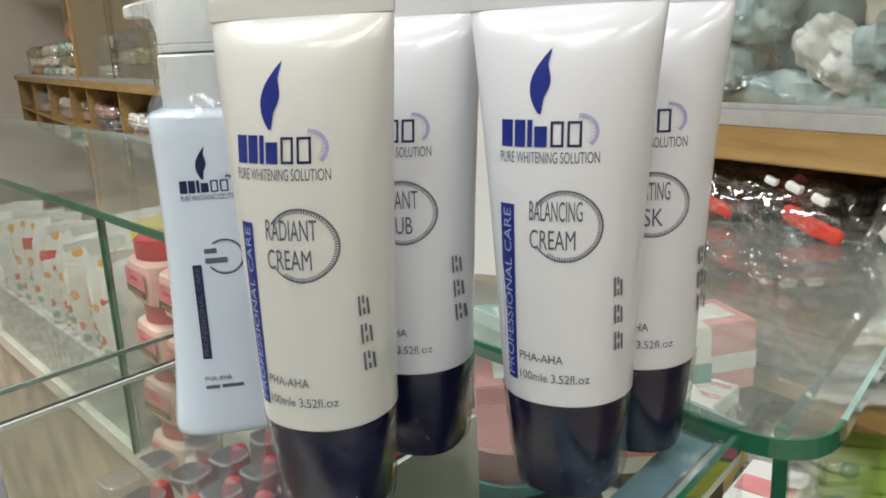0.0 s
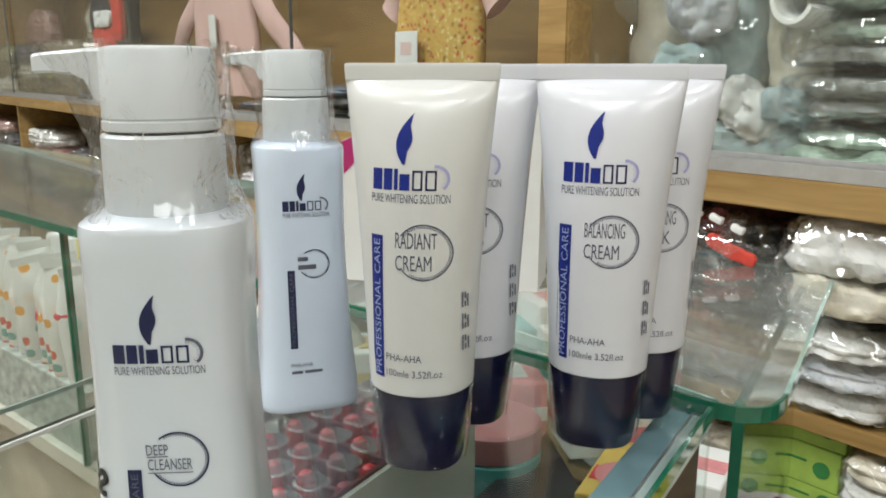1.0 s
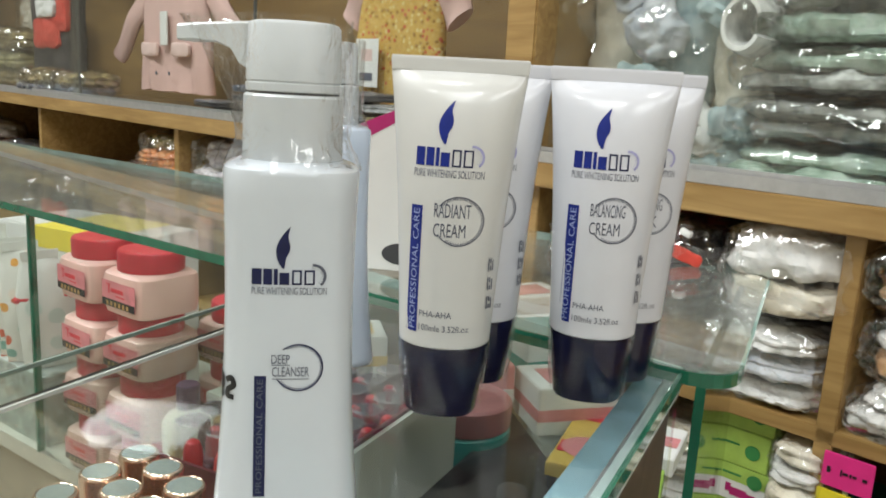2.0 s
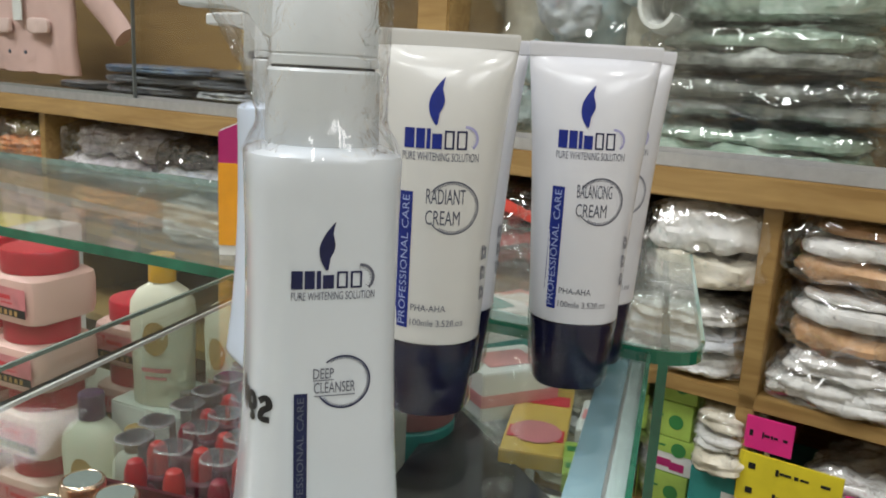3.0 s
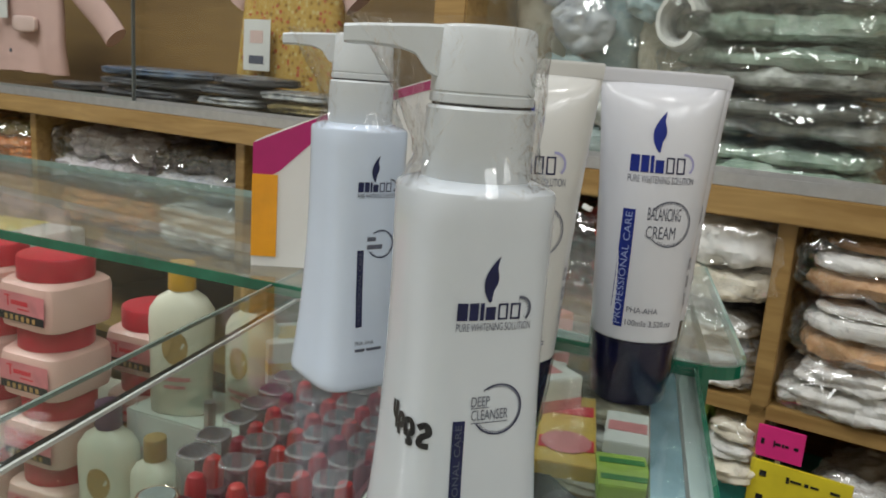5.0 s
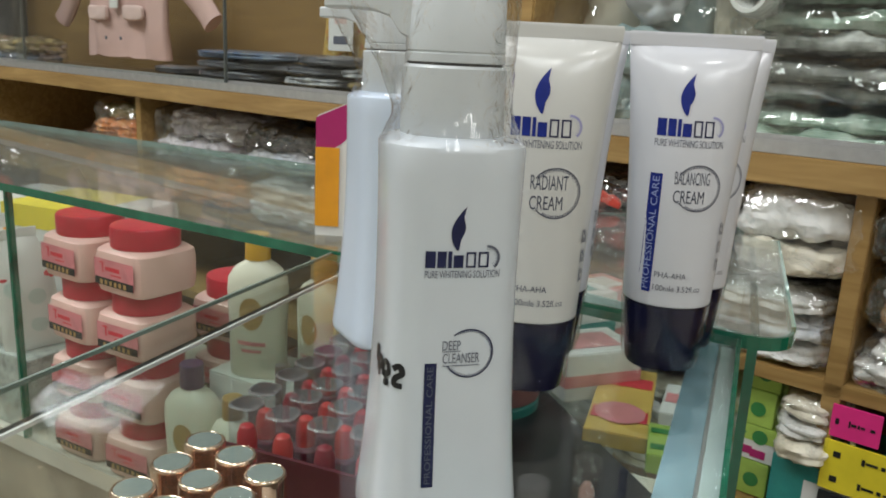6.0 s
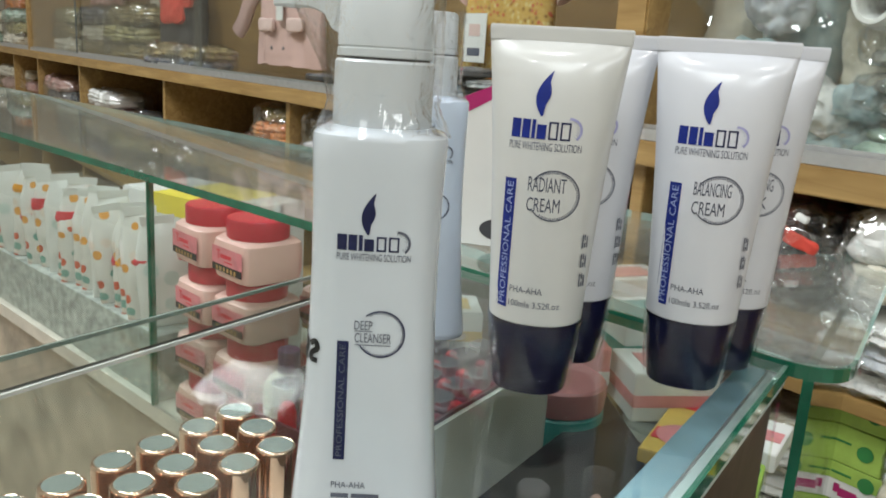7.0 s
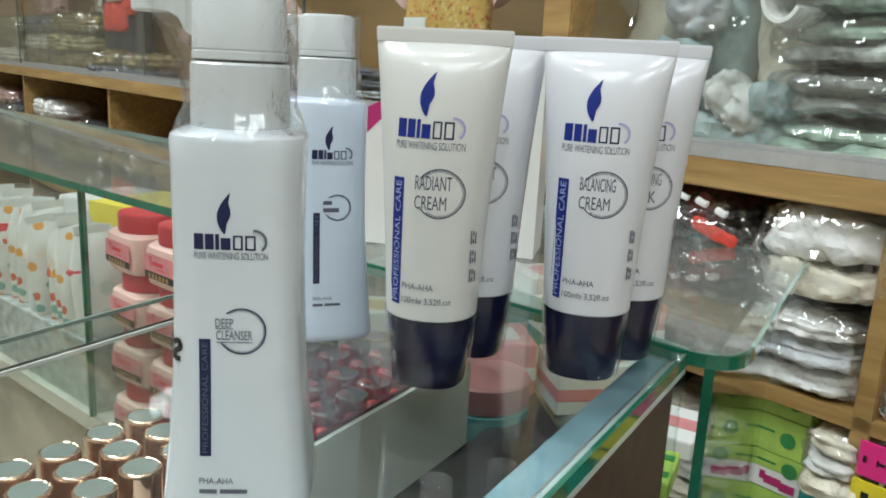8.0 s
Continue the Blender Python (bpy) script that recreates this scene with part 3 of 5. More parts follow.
def make_tube(words, label, x, y, yaw, material, ink, blue, offset=0.0):
    ob = thing("cream_tube", label, "cosmetic tube", pose(x, y, 1.0, 0, 0, yaw), "white cosmetic tubes on the counter")
    bm = bmesh.new()
    rings = [section(bm, 0.0165, 0.0165, 0.0, 2.6), section(bm, 0.0172, 0.0172, 0.0008, 2.5), section(bm, 0.0190, 0.0192, 0.016, 2.2), section(bm, 0.0209, 0.0209, 0.033, 2.0), section(bm, 0.0206, 0.0206, 0.0338)]
    loft(bm, rings)
    part("cap", bm, CAP_NAVY, ob, "glossy navy blue cap", True)
    bm = bmesh.new()
    rings = [section(bm, 0.0207, 0.0207, 0.0340)]
    for i in range(27):
        f = (i / 26)
        z = 0.0346 + 0.1229 * f
        ff = (z - 0.034) / 0.1235
        rings.append(section(bm, tube_half(ff), 0.0215 * math.sqrt(max(0.002, 1 - ff ** 3.4)), z, 2.1, 56))
    rings[0] = section(bm, 0.0209, 0.0209, 0.0341, 2.1, 56)
    bm.verts.ensure_lookup_table()
    for v in list(bm.verts):
        if not v.link_faces and v.co.z < 0.03405:
            bm.verts.remove(v)
    loft(bm, rings)
    part("tube_body", bm, material, ob, "", True)
    bm = bmesh.new()
    loft(bm, [section(bm, 0.0309, 0.0012, 0.1573, 6, 40), section(bm, 0.0313, 0.0010, 0.1620, 6, 40), section(bm, 0.0312, 0.0009, 0.1632, 6, 40), section(bm, 0.0306, 0.0007, 0.1637, 6, 40)])
    part("crimped_seal", bm, material, ob, "flat crimped tube end", True)
    bm = bmesh.new()
    rows = []
    for j in range(11):
        t = j / 10
        row = []
        for i in range(48):
            th = 2 * math.pi * i / 48
            q = Vector((math.cos(th) * 2.4, math.sin(th) * 2.4, t * 1.2 + 37 * x + 19 * y))
            fold = 1 - abs(noise.noise(q * 1.3)) * 2
            r = 0.0178 + 0.0043 * t ** 0.8 + 0.0011 * max(0.0, fold) * (1.15 - t) + 0.0004 * noise.noise(q * 5)
            row.append(bm.verts.new((r * math.cos(th), r * math.sin(th), 0.0004 + 0.0352 * t)))
        rows.append(row)
    loft(bm, rows, False)
    part("shrink_film", bm, FILM_THIN, ob, "creased clear shrink film round the cap", True).visible_shadow = False
    fn = lambda px, pz: tube_front(px + offset, pz)
    Print(fn).leaf(-0.0020, 0.1262, 0.1452, 0.0088).done("emblem", blue, ob, "blue leaf-shaped emblem")
    wordmark(fn, -0.0140, 0.0125, 0.1166, 0.1246, ob, blue, ink, INK_LILAC)
    Print(fn).text("PURE WHITENING SOLUTION", -0.0145, 0.0165, 0.1118, 0.1152).done("slogan", INK_GREY, ob)
    p = Print(fn)
    cx, cz, r = 0.0068, 0.0930, 0.0110
    p.arc(cx, cz, r - 0.0005, r, -140, 145).ticks(cx, cz, r - 0.0015, r - 0.0004, -120, 140, 60)
    p.done("ring", INK_GREY, ob)
    p = Print(fn)
    p.text(words[0], -0.0042, 0.0120, 0.0945, 0.1006).text(words[1], -0.0042, 0.0100, 0.0858, 0.0918)
    p.done("product_name", INK_GREY, ob)
    Print(fn).bar(-0.0148, -0.0096, 0.0410, 0.0990, 3, 16).done("side_bar", blue, ob, "blue vertical printed bar")
    fo = lambda x, z: tuple(np.add(fn(x, z), (0, -0.00012, 0)))
    Print(fo).text("PROFESSIONAL CARE", -0.0136, -0.0108, 0.0425, 0.0975, True).done("bar_writing", INK_PALE, ob)
    Print(fn).text("PHA-AHA", -0.0085, 0.0062, 0.0490, 0.0518).text("100mle 3.52fl.oz", -0.0085, 0.0140, 0.0425, 0.0454).done("small_print", INK_GREY, ob)
    for zc in (0.0555, 0.0645, 0.0735):
        p = Print(lambda x, z: tuple(np.add(fn(x, z), (0.0004, -0.0003, 0))))
        for a, za, zb in ((0.0203, -0.0031, 0.0031), (0.0211, -0.0029, -0.0008), (0.0211, 0.0006, 0.0031), (0.0219, -0.0031, 0.0022)):
            p.bar(a, a + 0.0004, zc + za, zc + zb, 3)
        p.done("stamped_bar", INK_GREY, ob)
    return ob


make_tube(("RADIANT", "CREAM"), "cream-white tube with navy cap and blue print, standing on glass", 0.0187, 0.2912, -17, TUBE_CREAM, INK_NAVY, INK_BLUE, -0.0012)
make_tube(("BALANCING", "CREAM"), "cool-white tube with navy cap and blue print, standing on glass", 0.0977, 0.3052, -19, TUBE_WHITE, INK_NAVY, INK_BLUE, -0.0024)
make_tube(("RADIANT", "SCRUB"), "white scrub tube with navy cap, standing behind the cream tube", 0.0430, 0.3330, -18, TUBE_WHITE, INK_NAVY, INK_BLUE)
make_tube(("HYDRATING", "MASK"), "white mask tube with navy cap, standing behind the balancing cream", 0.1251, 0.3336, -19, TUBE_WHITE, INK_NAVY, INK_BLUE, 0.0016)


# ---- pump bottles ----
PROFILE = [(0.0212, 0.0, 4.4), (0.0228, 0.0007, 4.8), (0.0238, 0.0022, 5.0), (0.0241, 0.0045, 5.0), (0.0234, 0.012, 4.6), (0.0219, 0.028, 4.5), (0.0206, 0.048, 4.3), (0.0199, 0.068, 4.1), (0.0197, 0.085, 3.9), (0.0199, 0.102, 3.6), (0.0203, 0.116, 3.3), (0.0206, 0.1225, 3.1), (0.0203, 0.1240, 3.0), (0.0193, 0.1250, 2.5), (0.0160, 0.1262, 2.3)]


def bottle_front(x, z):
    for (r0, z0, p0), (r1, z1, p1) in zip(PROFILE, PROFILE[1:]):
        if z0 <= z <= z1:
            k = (z - z0) / (z1 - z0)
            r, p = r0 + (r1 - r0) * k, p0 + (p1 - p0) * k
            return (x, -r * max(0.0, 1 - min(1, abs(x) / r) ** p) ** (1 / p) - 0.00025, z)
    return (x, -0.02, z)


def make_pump(words, label, x, y, yaw, spout, material, scale=1.0, lift=0.0, small=1.0, squeeze=1.0):
    ob = thing("pump_bottle", label, "pump bottle", pose(x, y, 1.0, 0, 0, yaw) @ Matrix.Diagonal((scale, scale, scale, 1)), "white pump bottles on the counter")
    bm = bmesh.new()
    loft(bm, [section(bm, r, r, z, p, 64) for r, z, p in PROFILE])
    part("bottle_body", bm, material, ob, "", True)
    part("collar", turned([(0.0150, 0.1258), (0.0152, 0.1265), (0.0150, 0.1448), (0.0142, 0.1456)], 44), PUMP_GREY, ob, "greyish white pump collar", True)
    part("gap", turned([(0.0136, 0.1455), (0.0136, 0.1464)], 40), GAP_DARK, ob)
    head = part("pump_head", turned([(0.0141, 0.1463), (0.0144, 0.1466), (0.0144, 0.1486), (0.0140, 0.1489), (0.0140, 0.1492), (0.0143, 0.1495), (0.0138, 0.1652), (0.0132, 0.1662), (0.0118, 0.1666)], 48), PUMP_GREY, ob, "cylindrical white pump head", True)
    a = radians(spout)
    bm = bmesh.new()
    rows = []
    for s, w, zt, zb in ((0.006, 0.0095, 0.1662, 0.150), (0.0145, 0.0078, 0.1662, 0.1535), (0.018, 0.0070, 0.1661, 0.1580), (0.023, 0.0064, 0.1659, 0.1596), (0.032, 0.0058, 0.1655, 0.1602), (0.038, 0.0055, 0.1650, 0.1600)):
        row = []
        for yy, zz in ((-w, zb + 0.0006), (-w * 0.85, zb), (w * 0.85, zb), (w, zb + 0.0006), (w, zt - 0.0008), (w * 0.85, zt), (-w * 0.85, zt), (-w, zt - 0.0008)):
            row.append(bm.verts.new((s * math.cos(a) - yy * math.sin(a), s * math.sin(a) + yy * math.cos(a), zz)))
        rows.append(row)
    loft(bm, rows)
    bmesh.ops.recalc_face_normals(bm, faces=bm.faces)
    part("spout", bm, PUMP_GREY, head, "flat white spout", True)
    bm = bmesh.new()
    rows = []
    for j in range(19):
        t = j / 18
        z = 0.1235 + 0.0445 * t
        row = []
        for i in range(72):
            th = 2 * math.pi * i / 72
            r = 0.0212 - 0.0042 * min(1, t * 5) + 0.0004 * t
            c = max(0.0, math.cos(th - a))
            r += 0.021 * c ** 7 * max(0, (t - 0.15) / 0.85) ** 1.4
            q = Vector((math.cos(th) * 3, math.sin(th) * 3, t * 5 + yaw))
            r += 0.0011 * noise.noise(q * 2.2) + 0.0005 * max(0.0, 0.5 - abs(noise.noise(Vector((q.x * 2.6, q.y * 2.6, q.z * 0.5)))) * 3) + 0.0004 * noise.noise(q * 6)
            row.append(bm.verts.new((r * math.cos(th), r * math.sin(th), z)))
        rows.append(row)
    loft(bm, rows, False)
    f = part("shrink_film", bm, FILM, ob, "loose crinkled clear shrink film", True)
    f.visible_shadow = False
    fn = lambda px, pz: bottle_front(px, min(0.1215, 0.0244 + lift + (pz - lift - 0.0244) * squeeze))
    k, L = small, lift
    Print(fn).leaf(-0.0021, 0.0957 + L, 0.1083 + L, 0.0056 * k).done("emblem", INK_NAVY, ob, "navy leaf-shaped emblem")
    wordmark(fn, -0.0108 * k, 0.0082 * k, 0.0908 + L, 0.0956 + L, ob, INK_NAVY, INK_NAVY, INK_GREY)
    Print(fn).text("PURE WHITENING SOLUTION", -0.0108 * k, 0.0110 * k, 0.0878 + L, 0.0900 + L).done("slogan", INK_GREY, ob)
    cx, cz, r = 0.0032 * k, 0.0652 + L, 0.0074 * k
    Print(fn).arc(cx, cz, r - 0.0004, r, -150, 130).ticks(cx, cz, r - 0.0010, r - 0.0003, -140, 120, 50).done("ring", INK_NAVY, ob)
    p = Print(fn)
    if words:
        p.text(words[0], -0.0048 * k, 0.0006 * k, 0.0664 + L, 0.0692 + L).text(words[1], -0.0046 * k, 0.0064 * k, 0.0624 + L, 0.0654 + L)
    else:
        p.bar(-0.0046 * k, 0.0002 * k, 0.0668 + L, 0.0688 + L, 3).bar(-0.0046 * k, 0.0040 * k, 0.0628 + L, 0.0650 + L, 4)
    if words:
        p.bar(-0.0048 * k, 0.0006 * k, 0.06585 + L, 0.0661 + L, 4).bar(-0.0046 * k, 0.0064 * k, 0.0615 + L, 0.06175 + L, 4)
    p.done("product_name", INK_GREY, ob)
    Print(fn).bar(-0.0098 * k, -0.0063 * k, 0.0244 + L, 0.0626 + L, 2, 14).done("side_bar", INK_NAVY, ob, "navy vertical printed bar")
    fo = lambda px, pz: tuple(np.add(fn(px, pz), (0, -0.00012, 0)))
    Print(fo).text("PROFESSIONAL CARE", -0.0090 * k, -0.0072 * k, 0.0255 + L, 0.0615 + L, True).done("bar_writing", INK_GREY, ob)
    Print(fn).text("PHA-AHA", -0.0100 * k, 0.0006 * k, 0.0152 + L, 0.0172 + L).bar(-0.0100 * k, -0.0045 * k, 0.0120 + L, 0.0134 + L, 2).bar(-0.0036 * k, 0.0050 * k, 0.0120 + L, 0.0134 + L, 2).done("small_print", INK_GREY, ob)
    return ob


cleanser = make_pump(("DEEP", "CLEANSER"), "white square-based pump bottle in loose shrink film", -0.0520, 0.1850, 0, 152, BOTTLE_WHITE)
make_pump((), "pale blue-white pump bottle with flared square base", -0.0372, 0.3580, 14, 132, BOTTLE_BLUE, 1.02, 0.0076, 0.95, 0.965)


def ribbon(paths, width, fn):
    """Marker strokes laid on a surface."""
    bm = bmesh.new()
    for path in paths:
        pts = []
        for i in range(len(path) - 1):
            p0, p1, p2, p3 = (Vector(path[max(0, min(len(path) - 1, i + k))]) for k in (-1, 0, 1, 2))
            for s in range(5):
                t = s / 5
                pts.append(0.5 * ((2 * p1) + (p2 - p0) * t + (2 * p0 - 5 * p1 + 4 * p2 - p3) * t * t + (3 * p1 - p0 - 3 * p2 + p3) * t ** 3))
        pts.append(Vector(path[-1]))
        rows = []
        for i, p in enumerate(pts):
            d = (pts[min(len(pts) - 1, i + 1)] - pts[max(0, i - 1)]).normalized() * (width / 2)
            rows.append((bm.verts.new(fn(p.x - d.y, p.y + d.x)), bm.verts.new(fn(p.x + d.y, p.y - d.x))))
        for r, s in zip(rows, rows[1:]):
            bm.faces.new((r[0], r[1], s[1], s[0]))
    bmesh.ops.recalc_face_normals(bm, faces=bm.faces)
    return bm


def bottle_side(a, z):
    """A place on the cleanser's side, a metres round from its left corner line."""
    th = radians(209) + a / 0.021
    for (r0, z0, p0), (r1, z1, p1) in zip(PROFILE, PROFILE[1:]):
        if z0 <= z <= z1:
            k = (z - z0) / (z1 - z0)
            r, p = r0 + (r1 - r0) * k, p0 + (p1 - p0) * k
            c, s = math.cos(th), math.sin(th)
            m = (abs(c) ** p + abs(s) ** p) ** (-1 / p) * r + 0.0003
            return (m * c, m * s, z)


MARKS = [[(-0.008, 0.063), (-0.0078, 0.0595), (-0.0062, 0.0588), (-0.0056, 0.0625)], [(-0.0056, 0.0635), (-0.0054, 0.0555)],
         [(-0.0036, 0.0545), (-0.0034, 0.0600), (-0.0014, 0.0608), (-0.0012, 0.0585), (-0.0030, 0.0575)],
         [(0.0004, 0.0560), (0.0002, 0.0600), (0.0024, 0.0610), (0.0030, 0.0580), (0.0012, 0.0572), (0.0026, 0.0550), (0.0006, 0.0545)],
         [(0.0046, 0.0600), (0.0066, 0.0612), (0.0074, 0.0590), (0.0056, 0.0575), (0.0052, 0.0555), (0.0076, 0.0553)]]
part("marker_scrawl", ribbon(MARKS, 0.0017, bottle_side), INK_BLACK, cleanser, "black handwritten marker strokes")

# ---- display carton ----
carton = thing("display_carton", "white display carton with magenta and orange corner", "carton", pose(-0.054, 0.586, 1.0017, 0, 0, -18.4))
OUT = [(0.0, 0.0), (0.178, 0.0), (0.178, 0.150), (0.135, 0.151), (0.100, 0.139), (0.050, 0.117), (0.002, 0.096), (0.0, 0.094)]
part("carton_body", side_prism(OUT, 0.0, 0.05), CARD_WHITE, carton)
p = Print(lambda x, z: (x, -0.0004, z))
TOPE = [(0.0, 0.094), (0.050, 0.117), (0.100, 0.139), (0.135, 0.151), (0.15, 0.1508)]
LOWE = [(0.0, 0.062), (0.020, 0.074), (0.05, 0.103), (0.100, 0.132), (0.15, 0.1495)]
for a, b, c, d in zip(LOWE, LOWE[1:], TOPE[1:], TOPE):
    p.face([a, b, c, d])
p.done("magenta_swoosh", MAGENTA, carton, "magenta printed corner")
part("orange_flap", box(0.0, 0.019, -0.0016, -0.0006, 0.008, 0.071), ORANGE, carton, "orange printed side flap")
p = Print(lambda x, z: (x, -0.0004, z))
p.face([(0.088 + 0.017 * math.cos(t), 0.014 + 0.009 * math.sin(t)) for t in [2 * math.pi * i / 24 for i in range(24)]])
p.done("oval_logo", GAP_DARK, carton, "dark oval printed logo")


# ---- inside the near counter ----
def make_gold():
    ob = thing("lipstick", "rose gold lipstick tube with silver disc top", "lipstick", group="rose gold lipsticks under the glass")
    part("cap", turned([(0.0098, 0.0), (0.0101, 0.0006), (0.0101, 0.0735), (0.0099, 0.0746), (0.0094, 0.0754), (0.0088, 0.0757), (0.0083, 0.0754)], 28), GOLD, ob, "", True)
    part("disc", turned([(0.0082, 0.0746), (0.0082, 0.07555)], 28), MIRROR_TOP, ob, "silvery mirror disc")
    return ob


def make_clear(red):
    ob = thing("lipstick", "red lipstick with a clear square cap", "lipstick", group="clear-capped lipsticks in the tray")
    part("base", turned([(0.0085, 0.0), (0.0087, 0.0005), (0.0087, 0.039), (0.0078, 0.040)], 20, 4), LIPSTICK_DARK, ob, "dark wine base", True)
    part("bullet", turned([(0.0056, 0.040), (0.0058, 0.047), (0.0055, 0.052), (0.0040, 0.0565), (0.0016, 0.0580)], 16), red, ob, "red bullet", True)
    c = part("clear_cap", turned([(0.0089, 0.0402), (0.0091, 0.0406), (0.0088, 0.0690), (0.0080, 0.0702)], 20, 3.2), CLEAR_PLASTIC, ob, "clear plastic cap", True)
    c.visible_shadow = False
    e = part("cap_top", turned([(0.0079, 0.0703), (0.0078, 0.0707)], 20, 3.2), CLEAR_TOP, c)
    e.visible_shadow = False
    bm = bmesh.new()
    rings = [section(bm, r, r, z, 3.2, 20) for r, z in ((0.0080, 0.0703), (0.0088, 0.0698), (0.0086, 0.0708), (0.0080, 0.0709), (0.0080, 0.0703))]
    loft(bm, rings, False)
    part("cap_rim", bm, CLEAR_RIM, c).visible_shadow = False
    return ob


rng = random.Random(5)
gold = make_gold()
first = True
for i in range(8):
    for j in range(3):
        px, py = uv(0.195 - 0.0245 * i - 0.006 * j + rng.uniform(-0.001, 0.001), -0.304 + 0.0225 * j + rng.uniform(-0.0008, 0.0008))
        m = pose(px, py, 0.8801, 0, 0, rng.uniform(0, 360))
        if first:
            gold.matrix_basis, first = m, False
        else:
            copy_thing(gold, m)
TRAY_Z = 0.8804
tray = thing("lipstick_tray", "white-sided maroon card tray full of lipsticks", "tray")
part("tray_side", uv_box(0.229, 0.400, -0.2190, -0.2160, TRAY_Z, 0.949), CARD_GREY, tray, "pale grey-green card side")
part("tray_rim", uv_box(0.229, 0.400, -0.2215, -0.2192, TRAY_Z, 0.951), MAROON, tray)
part("tray_end", uv_box(0.2265, 0.2288, -0.328, -0.2160, TRAY_Z, 0.936), MAROON, tray, "dark maroon card end")
part("tray_floor", uv_box(0.2290, 0.4000, -0.328, -0.2216, TRAY_Z, TRAY_Z + 0.002), MAROON, tray)
reds = [make_clear(m) for m in LIPSTICK_REDS]
used = set()
for i in range(7):
    for j in range(4):
        k = (i * 2 + j * 5 + (i * j) % 3) % 3
        px, py = uv(0.243 + 0.0235 * i + rng.uniform(-0.0015, 0.0015), -0.315 + 0.0262 * j + rng.uniform(-0.0015, 0.0015))
        m = pose(px, py, TRAY_Z + 0.0021, 0, 0, YAW_U + rng.uniform(-15, 15))
        if k in used:
            copy_thing(reds[k], m)
        else:
            reds[k].matrix_basis = m
            used.add(k)
# Added black sheet that stands in for the shadowed gap in the deck.
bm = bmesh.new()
shade_rings = []
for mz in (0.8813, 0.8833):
    shade_rings.append([bm.verts.new((*uv(mu, mv), mz)) for mu, mv in ((0.18, -0.2155), (0.515, -0.2155), (0.352, -0.0815), (0.18, -0.0815))])
loft(bm, shade_rings)
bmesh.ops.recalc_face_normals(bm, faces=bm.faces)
tagged(part("black_card_shade", bm, BLACK_CARD_SHADE), "black sheet standing in for the shadowed gap in the counter deck", "card")
for u, v, h in ((0.273, -0.125, 0.068), (0.243, -0.146, 0.066), (0.225, -0.118, 0.06), (0.205, -0.143, 0.062)):
    px, py = uv(u, v)
    ob = thing("lip_gloss", "small clear plastic capped gloss tube", "lip gloss", pose(px, py, 0.8834), "clear gloss tubes on the deck")
    part("base", turned([(0.0075, 0.0), (0.0077, 0.0004), (0.0077, 0.024)], 18), LIPSTICK_DARK, ob, "", True)
    part("core", turned([(0.0042, 0.0242), (0.0040, h * 0.75), (0.0020, h * 0.8)], 14), JAR_PINK, ob, "", True)
    c = part("clear_cap", turned([(0.0085, 0.0242), (0.0086, 0.0250), (0.0082, h - 0.001), (0.0070, h)], 20), CLEAR_PLASTIC, ob, "clear plastic cap", True)
    c.visible_shadow = False


# ---- jars and lotions in the rear counter ----
def front_face(half, off=0.0003):
    return lambda x, z: (x, -half - off, z)


def make_jar():
    ob = thing("cream_jar", "square pink cream jar with red screw lid", "cream jar", group="stacked pink cream jars")
    part("jar_body", turned([(0.0325, 0.0), (0.0355, 0.0016), (0.0372, 0.010), (0.0374, 0.034), (0.0362, 0.0405), (0.0318, 0.0440)], 56, 5.0), JAR_PINK, ob, "", True)
    part("lid", turned([(0.0318, 0.0441), (0.0326, 0.0448), (0.0328, 0.0622), (0.0316, 0.0644), (0.0290, 0.0649)], 44), JAR_RED, ob, "bright red ribbed lid", True)
    fn = lambda x, z: (x, -0.0376 + 0.6 * max(0.0, abs(x) - 0.026) ** 1.6, z)
    fo = lambda x, z: (x, fn(x, z)[1] - 0.00025, z)
    fp = lambda x, z: (x, fn(x, z)[1] - 0.0005, z)
    Print(fo).bar(-0.0285, 0.0285, 0.0085, 0.0345, 12, 2).done("label_panel", LABEL_PINK, ob, "rose pink label")
    Print(fp).bar(-0.0280, 0.0280, 0.0085, 0.0160, 12, 1).done("label_band", BLACK_CARD_SHADE, ob, "dark label band")
    p = Print(lambda x, z: (x, fn(x, z)[1] - 0.0008, z))
    for i in range(6):
        p.bar(-0.020 + 0.0068 * i, -0.0162 + 0.0068 * i, 0.0095, 0.0140, 1)
    p.done("band_figures", TAN_CAP, ob)
    p = Print(fp)
    p.bar(-0.020, -0.013, 0.0300, 0.0315, 1).bar(-0.0165, -0.0145, 0.0215, 0.0300, 1).bar(-0.0120, 0.0090, 0.0235, 0.0275, 3).bar(-0.0040, 0.0110, 0.0195, 0.0208, 2)
    p.done("logo_bars", LABEL_RED, ob)
    return ob


jar = make_jar()
rj = random.Random(11)
placed = False
for t, n, rows in ((-0.672, 0.402, 4), (-0.752, 0.402, 4), (-0.640, 0.492, 3)):
    for k in range(rows):
        x, y = tn(t + rj.uniform(-0.003, 0.003), n + rj.uniform(-0.002, 0.002))
        m = pose(x, y, DECK_Z + 0.0005 + 0.0651 * k, 0, 0, YAW_T + rj.uniform(-4, 4))
        if placed:
            copy_thing(jar, m)
        else:
            jar.matrix_basis, placed = m, True


